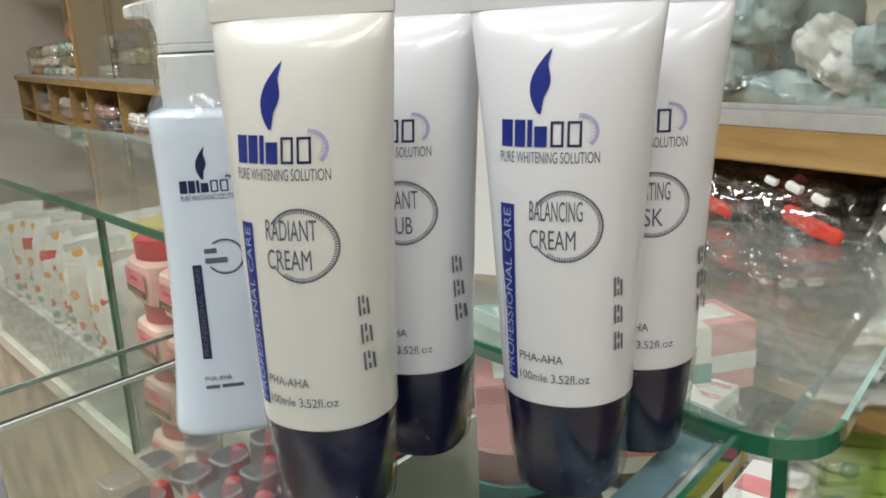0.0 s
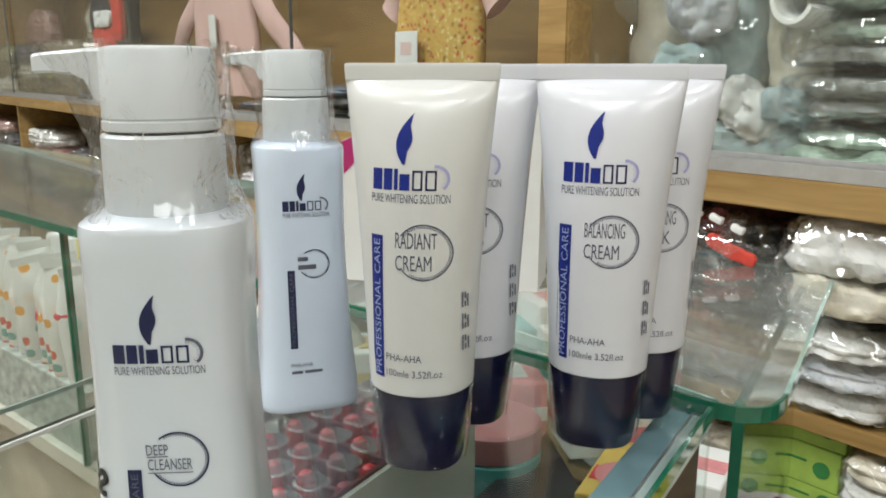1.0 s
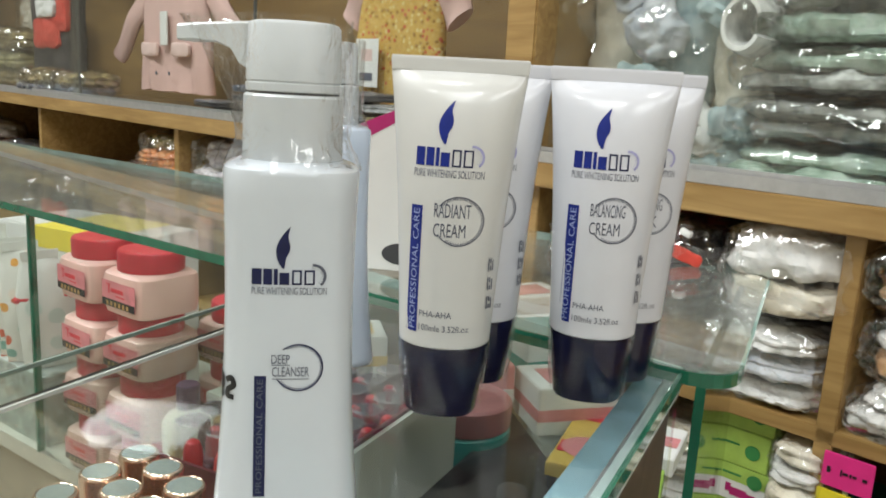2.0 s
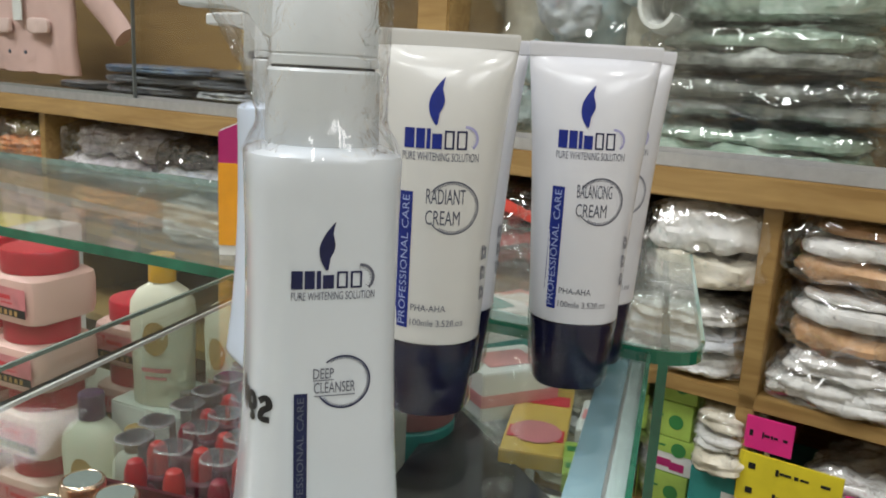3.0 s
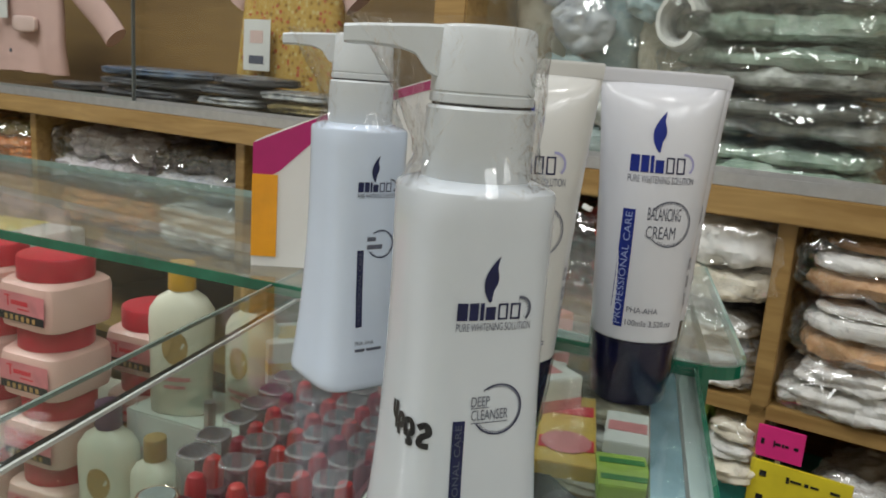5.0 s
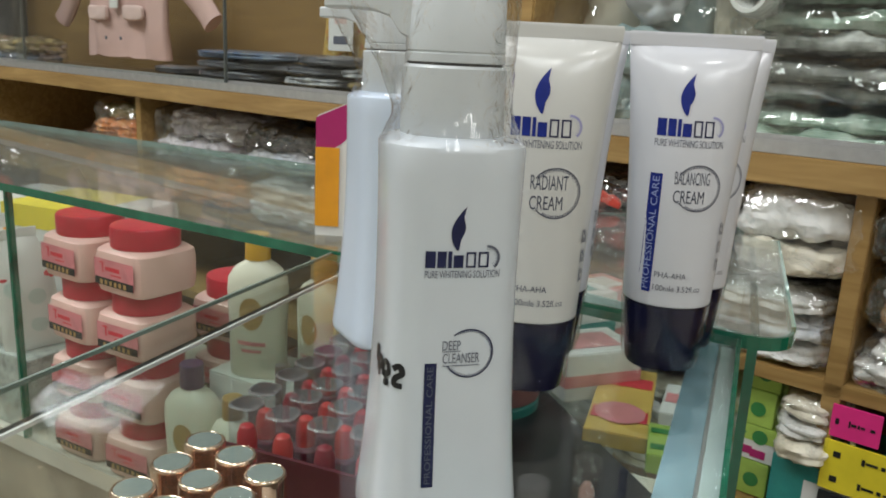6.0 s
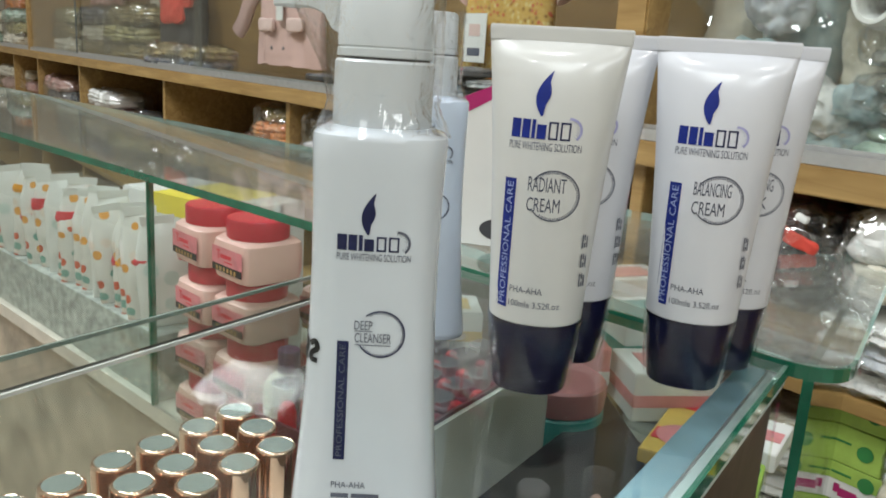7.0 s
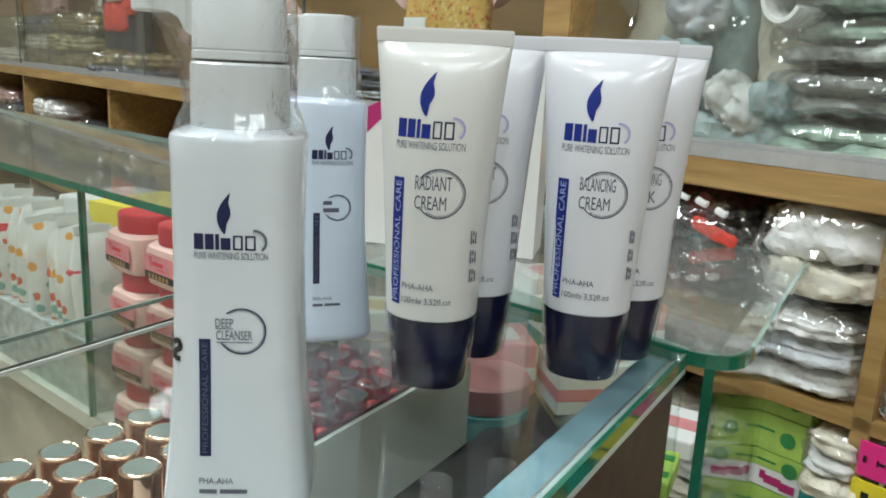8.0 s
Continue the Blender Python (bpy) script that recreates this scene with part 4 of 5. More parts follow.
def make_lotion(t, n, z, cap, caplabel, yaw=0.0, s=1.0):
    x, y = tn(t, n)
    ob = thing("lotion_bottle", "cream-coloured lotion bottle with " + caplabel, "lotion bottle", pose(x, y, z, 0, 0, YAW_T + yaw) @ Matrix.Diagonal((s, s, s, 1)), "lotion bottles in the counter")
    bm = bmesh.new()
    loft(bm, [section(bm, a, b, zz, 2.6, 36) for a, b, zz in ((0.026, 0.016, 0.0), (0.0275, 0.0175, 0.002), (0.028, 0.018, 0.05), (0.0295, 0.0185, 0.085), (0.0285, 0.018, 0.098), (0.022, 0.0155, 0.108), (0.013, 0.012, 0.1135), (0.0105, 0.0105, 0.116))])
    part("bottle_body", bm, CREAM_PLASTIC, ob, "", True)
    part("cap", turned([(0.0118, 0.1162), (0.0122, 0.1168), (0.0118, 0.1400), (0.0108, 0.1412)], 24), cap, ob, caplabel, True)
    fn = lambda px, pz: (px, -0.0189 * math.sqrt(max(0.05, 1 - (px / 0.0295) ** 2)) - 0.0003, pz)
    p = Print(fn)
    p.face([(0.012 * math.cos(q), 0.066 + 0.016 * math.sin(q)) for q in [2 * math.pi * i / 20 for i in range(20)]])
    p.done("oval_label", TAN_CAP, ob, "tan oval label")
    Print(fn).bar(-0.014, 0.014, 0.034, 0.038, 4).bar(-0.010, 0.010, 0.027, 0.030, 4).done("label_bars", LABEL_PINK, ob)
    return ob


stand = thing("white_carton", "plain white carton standing on the counter deck", "carton", pose(*tn(-0.555, 0.45), DECK_Z, 0, 0, YAW_T))
part("carton_body", box(-0.05, 0.10, -0.035, 0.04, 0.0002, 0.119, 0.001), CARD_WHITE, stand)
part("lid_flap", box(-0.0495, 0.0995, -0.0345, 0.0395, 0.1192, 0.1202), CARD_GREY, stand)
make_lotion(-0.562, 0.440, DECK_Z + 0.1204, YELLOW_CAP, "yellow screw cap", 20)
make_lotion(-0.492, 0.450, DECK_Z + 0.1204, TAN_CAP, "tan screw cap", -10, 0.92)
make_lotion(-0.603, 0.392, DECK_Z + 0.0004, PURPLE_CAP, "dark purple cap", 12, 0.96)
make_lotion(-0.548, 0.390, DECK_Z + 0.0004, TAN_CAP, "tan screw cap", -6, 0.82)

# ---- packets beside the jars ----
PACKET = spots("packet_print", (0.72, 0.72, 0.68), [(0.72, 0.72, 0.68), (0.60, 0.09, 0.03), (0.74, 0.66, 0.58), (0.16, 0.38, 0.32), (0.72, 0.34, 0.06), (0.70, 0.70, 0.66), (0.70, 0.70, 0.66)], 60, 0.40, 0.35)
PACKET_WHITE = spots("packet_white", (0.74, 0.76, 0.73), [(0.74, 0.76, 0.73), (0.55, 0.66, 0.62), (0.74, 0.76, 0.73), (0.76, 0.78, 0.75)], 36, 0.34, 0.35)
CARD_TEAL_PALE = plain("pale_teal_print", (0.22, 0.42, 0.38), 0.4, 0.15, 50)
rp = random.Random(3)
for i in range(17):
    t = -0.865 - 0.030 * i
    n = 0.405 + rp.uniform(-0.006, 0.006)
    x, y = tn(t, n)
    h = 0.128 + rp.uniform(-0.008, 0.012)
    ob = thing("sachet_packet", "upright white plastic packet with orange and teal print", "packet", pose(x, y, 0.8002, 0, rp.uniform(-9, 3), YAW_T + 62 + rp.uniform(-14, 14)), "row of upright packets")
    bm = bmesh.new()
    rows = []
    for j in range(13):
        f = j / 12
        th = 0.012 * math.sin(math.pi * min(1, f * 0.98 + 0.02)) ** 0.7 + 0.0007
        rows.append(section(bm, 0.031 - 0.012 * max(0, f - 0.72) / 0.28, th, h * f, 2.2, 20))
    for v in bm.verts:
        q = v.co * 45 + Vector((i * 5.0, 0, 0))
        v.co.y += 0.0035 * noise.noise(q)
        v.co.x += 0.002 * noise.noise(q + Vector((9, 9, 9)))
        v.co.z = max(0.0, v.co.z)
    loft(bm, rows)
    part("pouch", bm, PACKET if i % 5 else PACKET_WHITE, ob, "", True)
    zb = rp.uniform(0.42, 0.74)
    if i % 3 != 1:
        part("colour_band", turned([(0.0215, h * zb), (0.0222, h * (zb + 0.04)), (0.0205, h * (zb + rp.uniform(0.07, 0.13)))], 14), (LABEL_RED, CARD_TEAL_PALE, ORANGE)[i % 4 % 3], ob, "coloured band").scale = (1.48, 0.50, 1)
    bm = bmesh.new()
    loft(bm, [section(bm, 0.0195, 0.0008, h - 0.0005, 5, 16), section(bm, 0.0205, 0.0008, h + 0.010, 5, 16)])
    part("seal_edge", bm, PACKET_WHITE, ob, "flat sealed edge")
pk = thing("packet_carton", "grey patterned carton under the packets", "carton", pose(*tn(-1.13, 0.42), DECK_Z, 0, 0, YAW_T))
part("carton_body", box(-0.30, 0.295, -0.048, 0.06, 0.0002, 0.0858, 0.001), plain("teal_grey_card", (0.36, 0.40, 0.37), 0.5, 0.5, 60), pk)
flat = thing("flat_package", "white flat package with a yellow band", "package", pose(*tn(-0.93, 0.52), DECK_Z + 0.0002, 0, 0, YAW_T + 8))
part("package_body", box(-0.14, 0.10, -0.06, 0.06, 0.0, 0.232, 0.002), CARD_WHITE, flat)
part("yellow_band", box(-0.07, 0.05, -0.0605, 0.0605, 0.205, 0.2324), plain("yellow_card", (0.75, 0.62, 0.06), 0.4), flat, "lemon yellow band")

# ---- boxes on the inner shelf ----
CARD_PINK = plain("pink_card", (0.66, 0.26, 0.27), 0.35, 0.2, 50)
CARD_YELLOW = plain("mustard_card", (0.62, 0.42, 0.10), 0.35, 0.15, 50)
CARD_LIME = plain("lime_card", (0.36, 0.52, 0.10), 0.35, 0.12, 60)
CARD_GREEN = plain("green_print", (0.04, 0.22, 0.06), 0.4)
CARD_TEAL = plain("teal_card", (0.03, 0.26, 0.24), 0.35, 0.15, 50)


def flat_box(label, u, v, lu, lv, h, yaw, base, trim, bands, z=0.8812):
    x, y = uv(u, v)
    ob = thing("flat_box", label, "box", pose(x, y, z, 0, 0, YAW_U + yaw), "small boxes inside the counter")
    part("box_body", box(-lu / 2, lu / 2, -lv / 2, lv / 2, 0, h, 0.0008), base, ob)
    for k in range(bands):
        a = -lu / 2 + lu * (k + 0.35) / bands
        part("printed_band", box(a, a + lu * 0.3 / bands, -lv / 2 + 0.002, lv / 2 - 0.002, h + 0.0002, h + 0.0006), trim, ob)
    return ob


fb = flat_box("yellow and red flat box with curved print", 0.492, -0.138, 0.13, 0.045, 0.012, 4, CARD_YELLOW, LABEL_RED, 2)
p = Print(lambda x, z: (x, z, 0.0129))
p.arc(-0.030, 0.0, 0.0, 0.019, 0, 360, 28)
p.done("red_disc", LABEL_PINK, fb)
flat_box("pink and white striped flat box", 0.585, -0.172, 0.10, 0.034, 0.014, -3, CARD_WHITE, CARD_PINK, 5)
flat_box("white box with dark red end", 0.505, -0.092, 0.06, 0.034, 0.014, 0, CARD_WHITE, CARD_PINK, 1)
flat_box("lime green flat box", 0.430, -0.093, 0.05, 0.036, 0.014, 6, CARD_LIME, CARD_GREEN, 2)
for t, n, s, hh, c, tr, lab in ((-0.33, 0.47, 0.07, 0.045, CARD_PINK, CARD_WHITE, "pink and white soap box"), (-0.25, 0.50, 0.07, 0.04, CARD_WHITE, CARD_PINK, "white and pink soap box"), (-0.30, 0.57, 0.08, 0.06, CARD_WHITE, CARD_TEAL, "white and teal soap box"), (-0.40, 0.55, 0.08, 0.05, CARD_TEAL, CARD_WHITE, "teal soap box"), (-0.36, 0.62, 0.08, 0.07, CARD_WHITE, CARD_PINK, "tall white and pink soap box"), (-0.285, 0.625, 0.06, 0.055, CARD_PINK, CARD_WHITE, "pink soap box with white band"), (-0.44, 0.62, 0.07, 0.06, CARD_WHITE, LABEL_RED, "white soap box with red band"), (-0.46, 0.47, 0.06, 0.04, CARD_WHITE, CARD_YELLOW, "white and mustard soap box")):
    x, y = tn(t, n)
    ob = thing("soap_box", lab + " on the inner shelf", "box", pose(x, y, 0.8812, 0, 0, YAW_T + 100 * n), "soap boxes on the inner shelf")
    part("box_body", box(-s / 2, s / 2, -0.028, 0.028, 0, hh, 0.001), c, ob)
    part("printed_band", box(-s / 2 - 0.0003, s / 2 + 0.0003, -0.0284, 0.0284, hh * 0.3, hh * 0.55), tr, ob)
    part("top_panel", box(-s * 0.32, s * 0.32, -0.016, 0.016, hh + 0.0002, hh + 0.0007), tr, ob)
jx, jy = uv(0.46, -0.235)
ob = thing("round_tub", "round tub with pink lid and green base", "tub", pose(jx, jy, DECK_Z + 0.0003))
part("tub_body", turned([(0.034, 0.0), (0.036, 0.002), (0.036, 0.175), (0.033, 0.178)], 36), CARD_TEAL, ob, "", True)
part("lid", turned([(0.0355, 0.178), (0.036, 0.180), (0.036, 0.197), (0.034, 0.199)], 36), plain("dull_pink_plastic", (0.40, 0.16, 0.16), 0.4, 0.15, 40), ob, "dull pink lid", True)

# ---- goods in the wall cabinet ----
FILM_BAG = film_material("bag_film", (0.96, 0.96, 0.96), 1.0, 2.3, 75, 0.006)


def at_cab(d, n, z, yaw=0.0):
    return pose(*dn(d, n), z, 0, 0, YAW_D + yaw)


def bundle(name, label, cat, d, n, z, layers, group="", bag=True, yaw=0.0, seed=0, soft=0.38, folds=True):
    """Folded soft layers, one on another, in a loose clear bag."""
    ob = thing(name, label, cat, at_cab(d, n, z, yaw), group)
    zz, wx, wy = 0.0006, 0, 0
    for i, (sx, sy, sz, m) in enumerate(layers):
        bm = pillow(sx, sy, sz, seed + i, min(0.011, soft * sz), 26.0, 4.0, 0.0, 0.0125 + 0.002 * math.sin(seed + 2 * i) if folds else 0.0)
        bm.transform(Matrix.Translation((0.05 * sx * math.sin(3 * i + seed), 0.06 * sy * math.cos(2 * i + seed), zz)))
        part("folded_layer", bm, m, ob, "", True)
        zz += sz * 0.94
        wx, wy = max(wx, sx), max(wy, sy)
    if bag:
        bm = pillow(wx * 1.09, wy * 1.09, zz * 1.04 + 0.004, seed + 20, 0.0085, 34.0, 5.0, 0.0048)
        f = part("clear_bag", bm, FILM_BAG, ob, "crinkled clear plastic bag", True)
        f.visible_shadow = False
    return ob


W_WHITE = wrapped("bagged_white", [(0.58, 0.57, 0.53), (0.76, 0.76, 0.73), (0.82, 0.82, 0.80)])
W_CREAM = wrapped("bagged_cream", [(0.42, 0.37, 0.26), (0.70, 0.65, 0.52), (0.77, 0.74, 0.65)])
W_BLUEGREY = wrapped("bagged_bluegrey", [(0.30, 0.35, 0.43), (0.62, 0.65, 0.69), (0.78, 0.79, 0.80)])
W_PEACH = wrapped("bagged_peach", [(0.50, 0.26, 0.11), (0.66, 0.40, 0.21), (0.70, 0.48, 0.30)])
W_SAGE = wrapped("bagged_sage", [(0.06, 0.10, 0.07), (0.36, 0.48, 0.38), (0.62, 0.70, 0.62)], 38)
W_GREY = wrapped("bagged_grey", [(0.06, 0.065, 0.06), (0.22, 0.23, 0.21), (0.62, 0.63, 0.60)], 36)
W_TEAL = wrapped("bagged_teal", [(0.16, 0.27, 0.28), (0.34, 0.46, 0.47), (0.55, 0.63, 0.62)], 24)
W_DARK = wrapped("bagged_dark", [(0.015, 0.017, 0.022), (0.05, 0.055, 0.07), (0.16, 0.16, 0.17)])
W_NAVY = wrapped("bagged_navy", [(0.02, 0.03, 0.05), (0.05, 0.10, 0.19), (0.20, 0.22, 0.24)])
W_SLATE = wrapped("bagged_slate", [(0.07, 0.08, 0.09), (0.24, 0.25, 0.26), (0.50, 0.50, 0.49)], 60)
W_KHAKI = wrapped("bagged_khaki", [(0.05, 0.04, 0.015), (0.20, 0.15, 0.05), (0.48, 0.38, 0.17)], 48, 60)
W_OLIVE = wrapped("bagged_olive", [(0.11, 0.10, 0.04), (0.30, 0.27, 0.11), (0.46, 0.42, 0.24)])
W_ORANGE = wrapped("bagged_orange", [(0.55, 0.14, 0.03), (0.70, 0.25, 0.06), (0.60, 0.40, 0.18)])
W_ROSE = wrapped("bagged_rose", [(0.24, 0.09, 0.08), (0.46, 0.26, 0.23), (0.60, 0.45, 0.40)])
W_LILAC = wrapped("bagged_lilac", [(0.34, 0.31, 0.34), (0.60, 0.57, 0.60), (0.74, 0.72, 0.73)])
W_REDBLACK = wrapped("bagged_redblack", [(0.02, 0.02, 0.025), (0.035, 0.035, 0.04), (0.50, 0.04, 0.03)], 16)
PINK_CLOTH = plain("pink_cloth", (0.60, 0.40, 0.36), 0.9, 0.08, 60, 0.4, 500)
PINK_POCKET = plain("pale_pink_cloth", (0.68, 0.50, 0.46), 0.9, 0.08, 60, 0.4, 500)
GOLD_CLOTH = spots("golden_print_cloth", (0.52, 0.33, 0.075), [(0.46, 0.28, 0.06), (0.48, 0.10, 0.04), (0.60, 0.48, 0.20), (0.30, 0.16, 0.03), (0.55, 0.36, 0.10)], 150, 0.45, 0.85)
RED_CLOTH = plain("red_cloth", (0.55, 0.05, 0.03), 0.7, 0.15, 40, 0.3, 300)
BLACK_CLOTH = plain("black_cloth", (0.02, 0.02, 0.022), 0.7, 0.2, 40, 0.3, 300)
WHITE_PRINT = plain("white_print", (0.7, 0.7, 0.68), 0.5)
BAG = "bagged clothes in the cabinet"

UP, MID, LOW = 1.0766, 0.8846, 0.7406
# upper right: plush rolls and stacked bedding
plush = thing("baby_set", "white and teal plush baby set in a clear bag", "baby set", at_cab(-0.393, 0.72, UP))
for k, (dx, m, w, h) in enumerate(((-0.082, W_CREAM, 0.062, 0.20), (0.072, W_CREAM, 0.062, 0.20), (-0.004, W_TEAL, 0.085, 0.235))):
    bm = pillow(w, 0.06, h, 40 + k, 0.006, 22, 3.0)
    bm.transform(Matrix.Translation((dx, 0.0, 0.03)))
    part("plush_roll", bm, m, plush, "", True)
bm = pillow(0.19, 0.10, 0.036, 47, 0.008, 26)
part("folded_cloth", bm, W_TEAL, plush, "teal folded cloth", True)
for k, (dx, dy, dz, w, h, m) in enumerate(((-0.03, -0.045, 0.06, 0.06, 0.05, W_TEAL), (0.03, -0.04, 0.03, 0.07, 0.05, W_WHITE), (0.0, -0.048, 0.115, 0.05, 0.06, W_BLUEGREY), (-0.055, -0.04, 0.02, 0.05, 0.04, W_TEAL), (0.045, -0.045, 0.15, 0.05, 0.05, W_TEAL), (-0.03, -0.04, 0.165, 0.06, 0.05, W_BLUEGREY), (0.075, -0.04, 0.035, 0.05, 0.035, W_TEAL))):
    bm = pillow(w, 0.04, h, 80 + k, 0.009, 34, 3.0)
    bm.transform(Matrix.Translation((dx, dy, dz)) @ Matrix.Rotation(0.5 * math.sin(k * 2.1), 4, "Y"))
    part("soft_piece", bm, m, plush, "", True)
f = part("clear_bag", pillow(0.27, 0.19, 0.28, 50, 0.010, 26, 5.0, 0.007), FILM_BAG, plush, "crinkled clear plastic bag", True)
f.visible_shadow = False
z = UP
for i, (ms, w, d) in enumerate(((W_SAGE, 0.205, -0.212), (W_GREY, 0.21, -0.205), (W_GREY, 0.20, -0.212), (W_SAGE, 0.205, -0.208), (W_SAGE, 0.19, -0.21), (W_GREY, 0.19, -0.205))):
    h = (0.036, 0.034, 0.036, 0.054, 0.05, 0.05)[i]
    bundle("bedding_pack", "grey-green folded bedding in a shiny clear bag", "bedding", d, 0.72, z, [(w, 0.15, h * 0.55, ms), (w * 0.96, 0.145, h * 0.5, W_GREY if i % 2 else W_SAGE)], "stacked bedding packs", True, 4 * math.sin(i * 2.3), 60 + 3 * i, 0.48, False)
    z += h * 1.06 + 0.006
loop = thing("towel_roll", "rolled white towel end in the bedding stack", "towel", at_cab(-0.295, 0.652, UP + 0.118))
bm = bmesh.new()
rings = []
for i in range(25):
    a = 2 * math.pi * i / 24 * 0.86 + 0.4
    c = Vector((0.017 * math.cos(a), 0, 0.026 + 0.022 * math.sin(a)))
    ring = []
    for k in range(10):
        b = 2 * math.pi * k / 10
        o = Vector((math.cos(a), 0, math.sin(a))) * 0.006 * math.cos(b) + Vector((0, 0.03, 0)) * math.sin(b)
        ring.append(bm.verts.new(c + o))
    rings.append(ring)
loft(bm, rings)
bmesh.ops.recalc_face_normals(bm, faces=bm.faces)
part("rolled_cloth", bm, W_WHITE, loop, "", True)
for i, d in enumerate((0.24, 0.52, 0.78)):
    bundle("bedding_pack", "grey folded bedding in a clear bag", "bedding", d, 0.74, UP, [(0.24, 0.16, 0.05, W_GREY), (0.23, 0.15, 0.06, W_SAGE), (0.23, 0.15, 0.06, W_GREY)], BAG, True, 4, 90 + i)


# upper left: hanging clothes and stacks
def garment(label, d, n, z, w, h, cloth, sleeve_cloth, sleeve=(0.12, -0.16), pockets=None, seed=0, hang=1.7):
    ob = thing("child_jacket" if pockets else "child_dress", label, "clothes", at_cab(d, n, z))
    bm = bmesh.new()
    rows = []
    for j in range(19):
        f = j / 18
        half = w / 2 * (1.05 - 0.22 * f if f < 0.85 else 0.86 - 1.5 * (f - 0.85))
        row = section(bm, max(half, 0.03), 0.022 - 0.008 * f, h * f, 3.0, 44)
        for v in row:
            v.co.y += 0.010 * noise.noise(Vector((v.co.x * 26, seed, v.co.z * 9))) * (1.3 - f)
            v.co.z += 0.006 * noise.noise(Vector((v.co.x * 18, seed + 4, 0))) * (1 - f)
        rows.append(row)
    loft(bm, rows)
    part("garment_body", bm, cloth, ob, "", True)
    for sgn in (-1, 1):
        bm = bmesh.new()
        rows = []
        for j in range(12):
            f = j / 11
            cx = sgn * (w * 0.36 + sleeve[0] * f)
            cz = h * 0.88 + sleeve[1] * f
            row = []
            for k in range(14):
                b = 2 * math.pi * k / 14
                row.append(bm.verts.new((cx + 0.024 * math.cos(b) * (1.1 - 0.2 * f), 0.004 + 0.013 * math.sin(b) + 0.004 * math.sin(9 * f), cz + sgn * 0.016 * math.cos(b))))
            rows.append(row)
        loft(bm, rows)
        bmesh.ops.recalc_face_normals(bm, faces=bm.faces)
        part("sleeve", bm, sleeve_cloth, ob, "", True)
    bm = bmesh.new()
    loft(bm, [section(bm, 0.034, 0.018, h * 0.985, 2.4, 20), section(bm, 0.028, 0.016, h * 1.05, 2.4, 20)])
    part("collar", bm, sleeve_cloth, ob, "", True)
    if pockets:
        for sgn in (-1, 1):
            bm = pillow(0.072, 0.012, 0.030, 3 + sgn, 0.002, 40)
            bm.transform(Matrix.Translation((sgn * w * 0.24, -0.026, h * 0.27)))
            part("pocket_flap", bm, PINK_POCKET, ob, "pale pink pocket flap", True)
            bm = turned([(0.004, 0.0), (0.0035, 0.002)], 12)
            bm.transform(Matrix.Translation((sgn * w * 0.10, -0.032, h * 0.14)) @ Matrix.Rotation(radians(90), 4, "X"))
            part("button", bm, INK_GREY, ob)
        part("placket", box(-0.016, 0.016, -0.030, -0.027, h * 0.36, h * 0.62, 0.001), WHITE_PRINT, ob, "white printed chest patch")
    bm = turned([(0.0015, h * 1.05), (0.0015, hang - z)], 8)
    part("hanger_hook", bm, ALU, ob)
    return ob


garment("pink child jacket with flap pockets hanging in the cabinet", -1.63, 0.785, 1.108, 0.29, 0.27, PINK_CLOTH, PINK_CLOTH, (0.19, -0.165), True, 1)
dress = garment("golden printed child dress with pink sleeves hanging", -0.915, 0.785, 1.118, 0.20, 0.26, GOLD_CLOTH, PINK_CLOTH, (0.05, -0.10), None, 2)
part("hang_tag", box(-0.064, -0.010, -0.0345, -0.0335, 0.026, 0.100, 0.0003), CARD_WHITE, dress, "white card price tag")
part("tag_mark", box(-0.052, -0.022, -0.0350, -0.0346, 0.036, 0.048), INK_GREY, dress)
part("tag_patch", box(-0.050, -0.024, -0.0350, -0.0346, 0.066, 0.084), PINK_POCKET, dress)
tee = thing("printed_shirt", "black and red printed shirt in a clear bag", "shirt", at_cab(-2.06, 0.70, UP))
bm = pillow(0.26, 0.05, 0.34, 31, 0.007, 20)
part("shirt_body", bm, BLACK_CLOTH, tee, "", True)
bm = pillow(0.17, 0.02, 0.075, 33, 0.006, 20)
bm.transform(Matrix.Translation((0.0, -0.026, 0.112)))
part("red_print", bm, RED_CLOTH, tee, "bright red printed block", True)
bm = pillow(0.11, 0.02, 0.04, 34, 0.006, 24)
bm.transform(Matrix.Translation((0.01, -0.030, 0.185)))
part("white_print", bm, WHITE_PRINT, tee, "white printed block", True)
bm = pillow(0.06, 0.02, 0.16, 35, 0.006, 24)
bm.transform(Matrix.Translation((0.10, -0.026, 0.15)))
part("red_print", bm, RED_CLOTH, tee, "", True)
for i, (d, w, count) in enumerate(((-1.255, 0.09, 2), (-1.085, 0.235, 4), (-0.902, 0.12, 4), (-0.762, 0.15, 3), (-0.625, 0.12, 3))):
    z = UP
    for k in range(count):
        m = (W_DARK, W_NAVY, W_SLATE, W_DARK, W_KHAKI)[(2 * i + 3 * k) % 5]
        bundle("folded_clothes", "dark folded clothes in a flat clear bag", "folded clothes", d + 0.012 * math.sin(k * 4 + i), 0.685, z, [(w * (1 - 0.06 * ((k + i) % 3)), 0.10, 0.0145, m)], BAG, False, 4 * math.sin(k * 3 + i), 120 + 5 * i + k, 0.12)
        z += 0.0152
